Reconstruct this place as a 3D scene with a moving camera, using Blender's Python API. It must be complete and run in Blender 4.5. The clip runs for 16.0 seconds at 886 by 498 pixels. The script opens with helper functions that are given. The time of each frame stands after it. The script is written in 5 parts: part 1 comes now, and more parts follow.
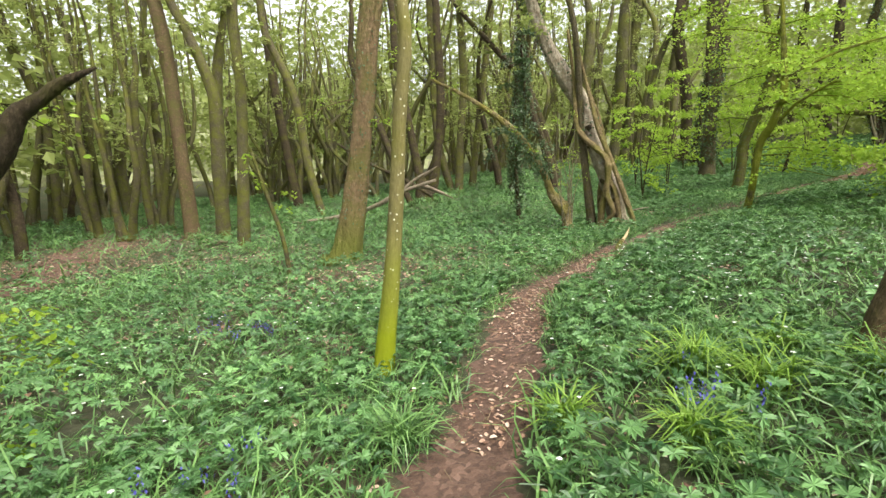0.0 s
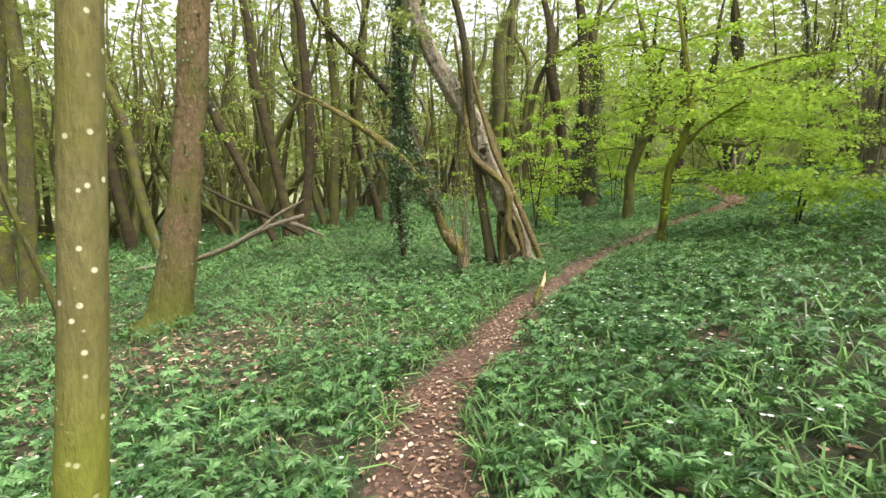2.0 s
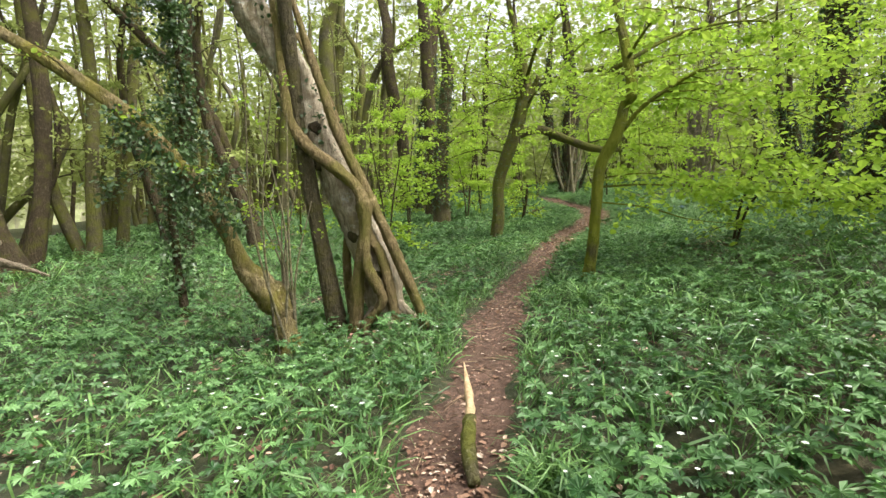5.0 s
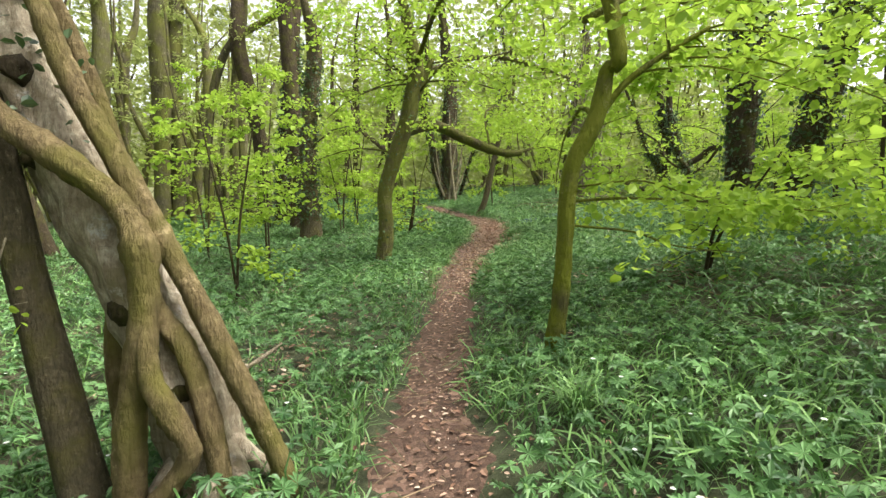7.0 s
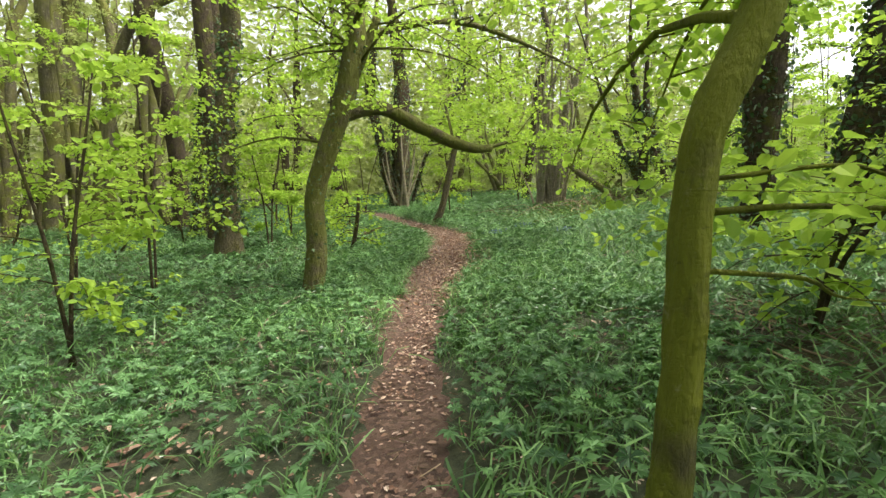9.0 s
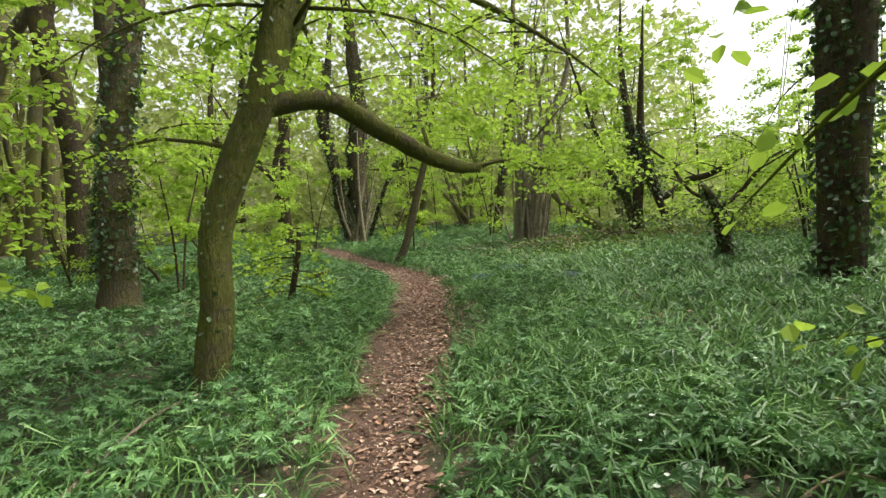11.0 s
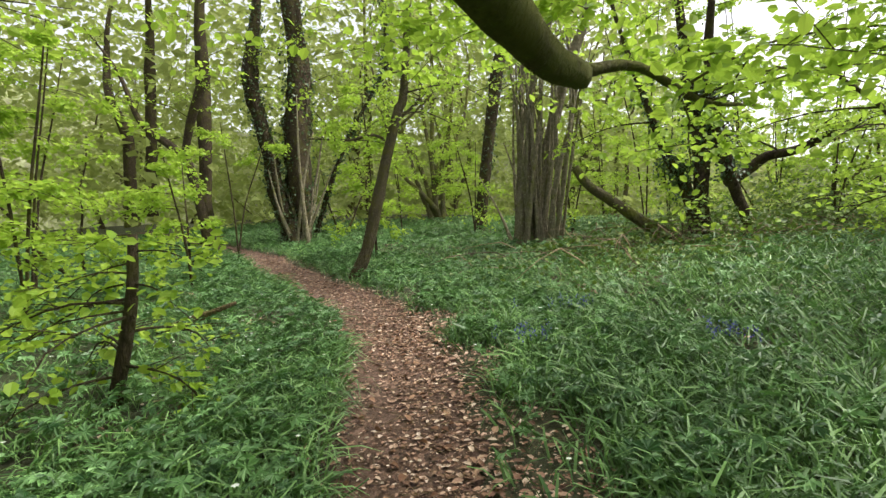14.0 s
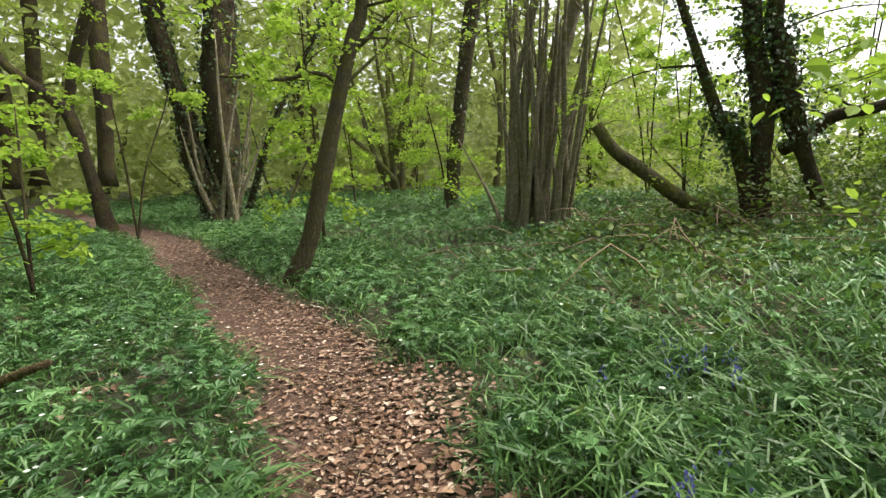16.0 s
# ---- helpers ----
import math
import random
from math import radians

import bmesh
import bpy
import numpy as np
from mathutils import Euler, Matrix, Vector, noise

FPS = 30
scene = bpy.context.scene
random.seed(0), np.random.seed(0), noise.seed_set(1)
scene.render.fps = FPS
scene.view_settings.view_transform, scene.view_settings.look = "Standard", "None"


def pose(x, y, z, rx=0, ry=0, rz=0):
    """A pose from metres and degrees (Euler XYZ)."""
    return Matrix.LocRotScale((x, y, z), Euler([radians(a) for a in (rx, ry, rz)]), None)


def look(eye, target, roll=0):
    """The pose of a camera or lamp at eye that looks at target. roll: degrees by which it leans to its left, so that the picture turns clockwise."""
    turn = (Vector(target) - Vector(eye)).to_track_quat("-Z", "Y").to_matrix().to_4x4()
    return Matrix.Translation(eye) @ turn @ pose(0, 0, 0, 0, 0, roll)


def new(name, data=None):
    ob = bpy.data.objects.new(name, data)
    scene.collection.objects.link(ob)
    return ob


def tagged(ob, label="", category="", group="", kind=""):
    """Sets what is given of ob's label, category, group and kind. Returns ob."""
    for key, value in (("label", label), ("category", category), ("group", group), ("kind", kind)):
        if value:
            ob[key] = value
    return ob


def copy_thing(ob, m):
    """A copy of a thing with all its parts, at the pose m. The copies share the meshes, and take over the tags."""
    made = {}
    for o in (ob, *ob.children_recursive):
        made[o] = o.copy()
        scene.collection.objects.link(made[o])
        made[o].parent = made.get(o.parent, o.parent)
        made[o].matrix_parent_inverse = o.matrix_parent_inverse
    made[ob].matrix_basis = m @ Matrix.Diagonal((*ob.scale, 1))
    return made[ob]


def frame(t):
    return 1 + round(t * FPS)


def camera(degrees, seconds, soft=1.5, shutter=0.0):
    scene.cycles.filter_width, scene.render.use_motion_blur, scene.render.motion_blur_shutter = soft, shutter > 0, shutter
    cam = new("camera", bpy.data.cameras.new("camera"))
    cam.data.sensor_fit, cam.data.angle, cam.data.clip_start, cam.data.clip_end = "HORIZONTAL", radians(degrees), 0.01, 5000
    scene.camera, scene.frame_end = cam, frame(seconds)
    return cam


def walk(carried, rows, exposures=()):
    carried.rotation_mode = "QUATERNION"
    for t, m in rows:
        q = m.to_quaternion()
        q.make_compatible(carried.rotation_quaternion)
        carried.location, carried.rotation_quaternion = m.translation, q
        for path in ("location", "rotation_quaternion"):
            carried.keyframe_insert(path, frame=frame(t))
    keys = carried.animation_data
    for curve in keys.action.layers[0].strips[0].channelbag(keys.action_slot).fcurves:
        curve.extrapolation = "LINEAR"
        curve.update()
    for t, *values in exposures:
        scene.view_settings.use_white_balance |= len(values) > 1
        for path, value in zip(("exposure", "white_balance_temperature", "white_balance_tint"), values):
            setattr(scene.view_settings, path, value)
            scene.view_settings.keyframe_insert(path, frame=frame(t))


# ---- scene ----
cam = camera(83.6, 16.0, soft=1.45)
PATH = [
    (0, (0.257, 0.109, 1.506), (0.212, 2.076, 1.149), -0.7),
    (0.5, (0.295, 0.72, 1.485), (0.375, 2.689, 1.144), -0.7),
    (1, (0.298, 1.392, 1.381), (0.501, 3.36, 1.089), -0.8),
    (1.5, (0.369, 2.017, 1.355), (0.678, 3.977, 1.108), -0.8),
    (2, (0.497, 2.662, 1.359), (0.925, 4.603, 1.136), -0.8),
    (2.5, (0.572, 3.314, 1.32), (1.089, 5.235, 1.116), -0.7),
    (3, (0.743, 4.045, 1.315), (1.361, 5.937, 1.118), -0.7),
    (3.5, (0.884, 4.691, 1.289), (1.612, 6.544, 1.094), -0.7),
    (4, (1.064, 5.391, 1.29), (1.895, 7.2, 1.098), -0.7),
    (4.2, (1.166, 5.667, 1.27), (2.044, 7.455, 1.082), -0.7),
    (6.3, (2.544, 8.331, 1.418), (3.856, 9.832, 1.254), -1.2),
    (6.5, (2.667, 8.563, 1.448), (4.018, 10.028, 1.284), -1.2),
    (7, (3.102, 9.125, 1.456), (4.557, 10.487, 1.296), -1.1),
    (7.5, (3.529, 9.595, 1.467), (5.054, 10.881, 1.326), -1.3),
    (8, (3.982, 10.066, 1.512), (5.536, 11.319, 1.383), -1.2),
    (8.5, (4.457, 10.435, 1.552), (6.03, 11.662, 1.413), -1.2),
    (9, (4.968, 10.85, 1.519), (6.551, 12.065, 1.379), -1.2),
    (9.5, (5.417, 11.267, 1.567), (7.011, 12.467, 1.439), -1.1),
    (10, (5.953, 11.711, 1.61), (7.58, 12.872, 1.522), -1.1),
    (10.2, (6.133, 11.877, 1.596), (7.775, 13.017, 1.53), -1.1),
    (12.3, (8.65, 14.011, 1.757), (10.368, 15.035, 1.765), -1.8),
    (12.5, (8.892, 14.204, 1.756), (10.616, 15.219, 1.752), -1.8),
    (13, (9.507, 14.648, 1.806), (11.252, 15.626, 1.78), -1.6),
    (13.5, (10.063, 15.102, 1.868), (11.821, 16.054, 1.831), -1.6),
    (14, (10.645, 15.54, 1.942), (12.424, 16.454, 1.895), -1.5),
    (14.5, (11.163, 15.903, 2.034), (12.977, 16.741, 1.944), -1.6),
    (15, (11.712, 16.407, 2.031), (13.55, 17.182, 1.888), -1.5),
    (15.5, (12.281, 16.768, 1.948), (14.125, 17.523, 1.783), -1.5),
    (16, (12.97, 17.132, 2.143), (14.824, 17.863, 1.971), -1.4),
]
walk(cam, [(t, look(eye, target, roll)) for t, eye, target, roll in PATH], [(0, 1.5, 6700, 9), (4, 1.48, 6700, 9), (7, 1.75, 6700, 9), (10, 1.58, 6700, 9), (12.5, 1.05, 6700, 9), (14, 1.35, 6700, 9), (16, 1.3, 6700, 9)])
SKY, SUN = 0.14, 1.4
WOOD, SAPLINGS = 190, 30
MERCURY, BLADES, LEAVES = 295000, 105000, 34000

# ---------------------------------------------------------------- light
world = bpy.data.worlds.new("overcast_sky")
scene.world = world
world.use_nodes = True
wn, wl = world.node_tree.nodes, world.node_tree.links
sky = wn.new("ShaderNodeTexSky")
sky.sky_type, sky.sun_disc = "NISHITA", False
sky.sun_elevation, sky.sun_rotation = radians(52), radians(150)
sky.air_density, sky.dust_density = 1.0, 4.0
grey = wn.new("ShaderNodeHueSaturation")
grey.inputs["Saturation"].default_value = 0.25
wl.new(sky.outputs[0], grey.inputs["Color"])
wl.new(grey.outputs[0], wn["Background"].inputs["Color"])
wn["Background"].inputs["Strength"].default_value = SKY
sun_data = bpy.data.lights.new("sun", "SUN")
sun_data.energy, sun_data.angle, sun_data.color = SUN, radians(25), (1.0, 0.97, 0.9)
sun = new("sun", sun_data)
sun.matrix_world = look((0, 0, 30), (-9, 12, 0))

rng = np.random.default_rng(7)


# ---------------------------------------------------------------- materials
def material(name):
    m = bpy.data.materials.new(name)
    m.use_nodes = True
    return m, m.node_tree.nodes, m.node_tree.links, m.node_tree.nodes["Principled BSDF"]


def noise_node(n, l, scale, detail=5.0, rough=0.6, coord="Object", stretch=None):
    tc = n.new("ShaderNodeTexCoord")
    out = tc.outputs[coord]
    if stretch:
        mp = n.new("ShaderNodeMapping")
        mp.inputs["Scale"].default_value = stretch
        l.new(out, mp.inputs[0])
        out = mp.outputs[0]
    t = n.new("ShaderNodeTexNoise")
    t.inputs["Scale"].default_value, t.inputs["Detail"].default_value, t.inputs["Roughness"].default_value = scale, detail, rough
    l.new(out, t.inputs["Vector"])
    return t.outputs["Fac"]


def ramp(n, l, fac, stops):
    r = n.new("ShaderNodeValToRGB")
    e = r.color_ramp.elements
    while len(e) < len(stops):
        e.new(0.5)
    for k, (p, c) in zip(e, stops):
        k.position, k.color = p, (*c, 1)
    l.new(fac, r.inputs[0])
    return r.outputs[0]


def mixed(n, l, fac, a, b, mode="MIX"):
    m = n.new("ShaderNodeMix")
    m.data_type, m.blend_type = "RGBA", mode
    for sock, v in ((m.inputs[0], fac), (m.inputs[6], a), (m.inputs[7], b)):
        if isinstance(v, (int, float)):
            sock.default_value = v
        elif isinstance(v, tuple):
            sock.default_value = (*v, 1)
        else:
            l.new(v, sock)
    return m.outputs[2]


def bump(n, l, bsdf, height, strength, distance):
    b = n.new("ShaderNodeBump")
    b.inputs["Strength"].default_value, b.inputs["Distance"].default_value = strength, distance
    l.new(height, b.inputs["Height"])
    l.new(b.outputs[0], bsdf.inputs["Normal"])


def bark(name, dark, light, moss, moss_from, moss_to, grain=9.0, specks=False, foot=None, sleek=False):
    m, n, l, bs = material(name)
    fine = noise_node(n, l, grain * 5, 6, 0.7, stretch=(1, 1, 0.3))
    big = noise_node(n, l, grain * 0.35, 4, 0.6)
    mid = noise_node(n, l, grain * 1.4, 5, 0.7)
    base = mixed(n, l, ramp(n, l, mid, [(0.38, (0, 0, 0)), (0.62, (0.5, 0.5, 0.5) if sleek else (0.9, 0.9, 0.9))]), ramp(n, l, fine, [(0.3, tuple(c * 0.6 for c in dark)), (0.7, light)]), dark)
    green = ramp(n, l, big, [(moss_from, (0, 0, 0)), (moss_to, (1, 1, 1))])
    col = mixed(n, l, green, base, mixed(n, l, fine, tuple(c * 0.6 for c in moss), moss))
    if specks:
        v = n.new("ShaderNodeTexVoronoi")
        v.inputs["Scale"].default_value = 19
        tc = n.new("ShaderNodeTexCoord")
        l.new(tc.outputs["Object"], v.inputs["Vector"])
        spot = ramp(n, l, v.outputs["Distance"], [(0.13, (1, 1, 1)), (0.2, (0, 0, 0))])
        col = mixed(n, l, spot, col, (0.68, 0.66, 0.48))
    if foot:
        tc2 = n.new("ShaderNodeTexCoord")
        xyz = n.new("ShaderNodeSeparateXYZ")
        l.new(tc2.outputs["Object"], xyz.inputs[0])
        add = n.new("ShaderNodeMath")
        add.operation = "MULTIPLY_ADD"
        l.new(big, add.inputs[0])
        add.inputs[1].default_value = 0.5
        low = n.new("ShaderNodeMath")
        low.operation = "MULTIPLY"
        low.inputs[1].default_value = 0.55
        l.new(xyz.outputs["Z"], low.inputs[0])
        l.new(low.outputs[0], add.inputs[2])
        green2 = ramp(n, l, add.outputs[0], [(0.45, (1, 1, 1)), (1.0, (0, 0, 0))])
        col = mixed(n, l, green2, col, mixed(n, l, fine, tuple(c * 0.7 for c in foot), foot))
    crust = noise_node(n, l, grain * 1.1, 6, 0.75)
    col = mixed(n, l, ramp(n, l, crust, [(0.6, (0, 0, 0)), (0.68, (0.12, 0.12, 0.12) if sleek else (0.55, 0.55, 0.55))]), col, tuple(min(0.6, 1.5 * c + 0.05) for c in light))
    scar = noise_node(n, l, grain * 1.3, 5, 0.7, stretch=(1, 1, 2.2))
    col = mixed(n, l, ramp(n, l, scar, [(0.27, (0.35, 0.35, 0.35) if sleek else (0.7, 0.7, 0.7)), (0.36, (0, 0, 0))]), col, tuple(c * 0.35 for c in dark))
    l.new(col, bs.inputs["Base Color"])
    bs.inputs["Roughness"].default_value = 0.92
    bs.inputs["Specular IOR Level"].default_value = 0.2
    plate = noise_node(n, l, grain * 2.2, 3, 0.5, stretch=(1, 1, 0.35))
    height = n.new("ShaderNodeMath")
    height.operation = "MULTIPLY_ADD"
    l.new(plate, height.inputs[0])
    height.inputs[1].default_value = 1.6
    rings = n.new("ShaderNodeMath")
    rings.operation = "MULTIPLY_ADD"
    l.new(scar, rings.inputs[0])
    rings.inputs[1].default_value = 0.5
    l.new(fine, rings.inputs[2])
    l.new(rings.outputs[0], height.inputs[2])
    bump(n, l, bs, height.outputs[0], 1.0, 0.008 if sleek else 0.035)
    return m


def leaf(name, dark, light, through_colour, share=0.45, gloss=0.35, rough=0.5):
    m, n, l, bs = material(name)
    g = n.new("ShaderNodeNewGeometry")
    col = ramp(n, l, g.outputs["Random Per Island"], [(0.0, dark), (0.55, tuple((a + b) / 2 for a, b in zip(dark, light))), (1.0, light)])
    big = noise_node(n, l, 0.35, 3)
    col = mixed(n, l, ramp(n, l, big, [(0.35, (0, 0, 0)), (0.65, (0.55, 0.55, 0.55))]), col, dark)
    l.new(col, bs.inputs["Base Color"])
    bs.inputs["Roughness"].default_value = rough
    bs.inputs["Specular IOR Level"].default_value = gloss
    t = n.new("ShaderNodeBsdfTranslucent")
    l.new(mixed(n, l, 0.5, col, through_colour), t.inputs["Color"])
    mix = n.new("ShaderNodeMixShader")
    mix.inputs[0].default_value = share
    l.new(bs.outputs[0], mix.inputs[1])
    l.new(t.outputs[0], mix.inputs[2])
    l.new(mix.outputs[0], n["Material Output"].inputs["Surface"])
    return m


def plain(name, c1, c2, scale, rough=0.9, height=0.3):
    m, n, l, bs = material(name)
    f = noise_node(n, l, scale, 6, 0.65)
    l.new(ramp(n, l, f, [(0.3, c1), (0.7, c2)]), bs.inputs["Base Color"])
    bs.inputs["Roughness"].default_value = rough
    bump(n, l, bs, f, height, 0.02)
    return m


def pieces(name, stops, rough=0.8):
    m, n, l, bs = material(name)
    g = n.new("ShaderNodeNewGeometry")
    col = ramp(n, l, g.outputs["Random Per Island"], stops)
    f = noise_node(n, l, 60, 4)
    l.new(mixed(n, l, 0.5, col, ramp(n, l, f, [(0.3, (0.45, 0.45, 0.45)), (0.7, (1, 1, 1))]), "MULTIPLY"), bs.inputs["Base Color"])
    bs.inputs["Roughness"].default_value = rough
    return m


BARK_MOSSY = bark("mossy_bark", (0.068, 0.058, 0.033), (0.19, 0.165, 0.095), (0.15, 0.155, 0.032), 0.4, 0.6)
BARK_SLIM = bark("smooth_olive_bark", (0.19, 0.168, 0.07), (0.27, 0.232, 0.1), (0.22, 0.205, 0.055), 0.45, 0.7, 12, True, (0.28, 0.33, 0.014), True)
BARK_BROWN = bark("brown_bark", (0.1, 0.07, 0.04), (0.25, 0.175, 0.095), (0.15, 0.14, 0.045), 0.44, 0.66)
BARK_BROAD = bark("warm_brown_bark", (0.14, 0.096, 0.054), (0.33, 0.232, 0.128), (0.17, 0.155, 0.05), 0.42, 0.62, 7, False, (0.15, 0.16, 0.035))
BARK_GREY = bark("grey_bark", (0.07, 0.058, 0.034), (0.16, 0.135, 0.08), (0.13, 0.12, 0.03), 0.48, 0.7, 14)
BARK_GREEN = bark("green_mossy_bark", (0.055, 0.05, 0.022), (0.16, 0.145, 0.06), (0.19, 0.21, 0.022), 0.3, 0.5, 8)
BARK_OLIVE = bark("olive_bark", (0.07, 0.058, 0.033), (0.19, 0.16, 0.09), (0.15, 0.155, 0.035), 0.34, 0.54, 10)
BARK_KNOBBY = bark("stool_bark", (0.13, 0.1, 0.05), (0.42, 0.34, 0.18), (0.26, 0.23, 0.055), 0.4, 0.62, 10)
BARK_DARK = bark("dark_bark", (0.035, 0.027, 0.016), (0.11, 0.082, 0.048), (0.095, 0.09, 0.022), 0.48, 0.66)
BARK_TWIST = bark("pale_twisted_bark", (0.22, 0.175, 0.12), (0.66, 0.58, 0.45), (0.24, 0.2, 0.09), 0.56, 0.76, 5)
BARK_VINE = bark("vine_bark", (0.11, 0.08, 0.038), (0.32, 0.245, 0.125), (0.18, 0.16, 0.045), 0.42, 0.66, 7)
BARK_POLE = bark("coppice_bark", (0.15, 0.13, 0.088), (0.4, 0.35, 0.235), (0.18, 0.18, 0.055), 0.5, 0.68, 10)
BARK_FAR = bark("wood_bark", (0.07, 0.062, 0.036), (0.19, 0.17, 0.1), (0.15, 0.155, 0.035), 0.38, 0.6, 4)
DEAD_WOOD = bark("dead_wood", (0.19, 0.15, 0.105), (0.52, 0.44, 0.33), (0.18, 0.17, 0.08), 0.6, 0.8, 10)
PALE_WOOD = plain("broken_pale_wood", (0.32, 0.2, 0.1), (0.62, 0.46, 0.28), 25)
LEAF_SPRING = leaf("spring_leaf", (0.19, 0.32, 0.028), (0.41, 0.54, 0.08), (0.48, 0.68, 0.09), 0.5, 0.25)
# pale young leaf, greyed further so that its colour carries the distance haze
LEAF_FAR = leaf("hazed_canopy_leaf", (0.18, 0.225, 0.055), (0.38, 0.43, 0.16), (0.46, 0.54, 0.16), 0.45, 0.15)
LEAF_IVY = leaf("ivy_leaf", (0.025, 0.06, 0.02), (0.11, 0.18, 0.065), (0.12, 0.2, 0.05), 0.18, 0.6, 0.35)
LEAF_GROUND = leaf("anemone_leaf", (0.026, 0.08, 0.024), (0.21, 0.4, 0.14), (0.2, 0.42, 0.08), 0.17, 0.4, 0.45)
LEAF_BLADE = leaf("bluebell_blade", (0.026, 0.08, 0.018), (0.25, 0.44, 0.135), (0.24, 0.46, 0.08), 0.2, 0.42, 0.42)
LEAF_BRAMBLE = leaf("bramble_leaf", (0.04, 0.08, 0.02), (0.2, 0.28, 0.05), (0.2, 0.32, 0.04), 0.3, 0.4)
LEAF_TUFT = leaf("sedge_blade", (0.1, 0.2, 0.02), (0.27, 0.42, 0.07), (0.3, 0.5, 0.06), 0.3)
PETAL = leaf("white_petal", (0.75, 0.78, 0.72), (0.85, 0.87, 0.82), (0.85, 0.87, 0.8), 0.3)
BLUEBELL = leaf("bluebell_flower", (0.07, 0.07, 0.32), (0.16, 0.17, 0.5), (0.2, 0.2, 0.55), 0.25)
LITTER = pieces("dry_leaf", [(0.0, (0.09, 0.045, 0.028)), (0.35, (0.22, 0.115, 0.07)), (0.65, (0.38, 0.23, 0.155)), (0.88, (0.54, 0.38, 0.28)), (1.0, (0.68, 0.55, 0.44))])
def dry_leaf():
    m, n, l, bs = material("single_dry_leaf")
    o = n.new("ShaderNodeObjectInfo")
    col = ramp(n, l, o.outputs["Random"], [(0.0, (0.16, 0.075, 0.04)), (0.5, (0.34, 0.19, 0.11)), (0.85, (0.5, 0.33, 0.22)), (1.0, (0.66, 0.5, 0.38))])
    f = noise_node(n, l, 70, 4)
    l.new(mixed(n, l, 0.45, col, ramp(n, l, f, [(0.3, (0.45, 0.4, 0.38)), (0.7, (1, 1, 1))]), "MULTIPLY"), bs.inputs["Base Color"])
    bs.inputs["Roughness"].default_value = 0.75
    return m


DRY_LEAF = dry_leaf()
TWIG = pieces("twig", [(0.0, (0.06, 0.04, 0.022)), (0.6, (0.2, 0.14, 0.08)), (1.0, (0.38, 0.28, 0.17))])


def soil(name, dark, mid, pale, scale):
    m, n, l, bs = material(name)
    f = noise_node(n, l, scale, 8, 0.7)
    v = n.new("ShaderNodeTexVoronoi")
    v.inputs["Scale"].default_value = 26
    tc = n.new("ShaderNodeTexCoord")
    l.new(tc.outputs["Object"], v.inputs["Vector"])
    flake = ramp(n, l, v.outputs["Color"], [(0.3, dark), (0.62, mid), (0.9, pale)])
    big = noise_node(n, l, 1.1, 4)
    col = mixed(n, l, ramp(n, l, big, [(0.4, (0.1, 0.1, 0.1)), (0.62, (0.75, 0.75, 0.75))]), ramp(n, l, f, [(0.3, dark), (0.7, mid)]), flake)
    l.new(col, bs.inputs["Base Color"])
    bs.inputs["Roughness"].default_value = 0.95
    bump(n, l, bs, f, 0.8, 0.03)
    return m


def wood_floor():
    """Leaf mould under green plants: brown litter that turns to leafy green in wide drifts."""
    m, n, l, bs = material("woodland_floor")
    f = noise_node(n, l, 14, 8, 0.75)
    brown = ramp(n, l, f, [(0.25, (0.035, 0.023, 0.014)), (0.55, (0.11, 0.072, 0.043)), (0.8, (0.3, 0.2, 0.125))])
    green = ramp(n, l, f, [(0.25, (0.01, 0.02, 0.008)), (0.75, (0.045, 0.09, 0.03))])
    big = noise_node(n, l, 0.22, 4)
    l.new(mixed(n, l, ramp(n, l, big, [(0.28, (0.1, 0.1, 0.1)), (0.5, (0.7, 0.7, 0.7))]), brown, green), bs.inputs["Base Color"])
    bs.inputs["Roughness"].default_value = 0.95
    bump(n, l, bs, f, 0.8, 0.05)
    return m


FLOOR = wood_floor()
PATH_SOIL = soil("trodden_soil", (0.05, 0.029, 0.02), (0.145, 0.082, 0.056), (0.32, 0.2, 0.145), 34)


# ---------------------------------------------------------------- the lie of the land
HILL = [0.19, -0.4629, 0.2836, 0.1676, -0.0196, 1.1816, -0.2298, -0.138, 0.1142, -0.0803, 0.0714, -0.0997, 0.1031, -0.0167, 0.0835]
POWERS = [(i, j) for i in range(5) for j in range(5 - i)]


def slope(x, y):
    u, v = 2.2 * np.tanh((np.asarray(x) - 6) / 22), 1.9 * np.tanh((np.asarray(y) - 11) / 19)
    w = (np.asarray(x) - 12) * 0.6 - (np.asarray(y) - 16.5) * 0.8 - 6.0
    return sum(c * u**i * v**j for c, (i, j) in zip(HILL, POWERS)) - 0.125 * 0.5 * (w + np.sqrt(w * w + 1.5))


LINE = np.array([(0.1, -14), (0.2, -4), (0.2, 1), (0.24, 2.37), (0.51, 3.37), (0.76, 4.53), (1.23, 6.45), (1.88, 7.35), (2.9, 8.8), (4.08, 10.0), (5.25, 11.3), (6.05, 12.0),
                 (7.35, 13.05), (9.1, 14.5), (10.3, 15.3), (11.93, 16.34), (13.36, 17.22), (14.82, 18.26), (15.52, 18.87), (16.3, 19.65), (17.1, 20.95), (18.1, 22.5),
                 (19.35, 24.6), (20.55, 26.55), (23, 33), (27, 42)], float)


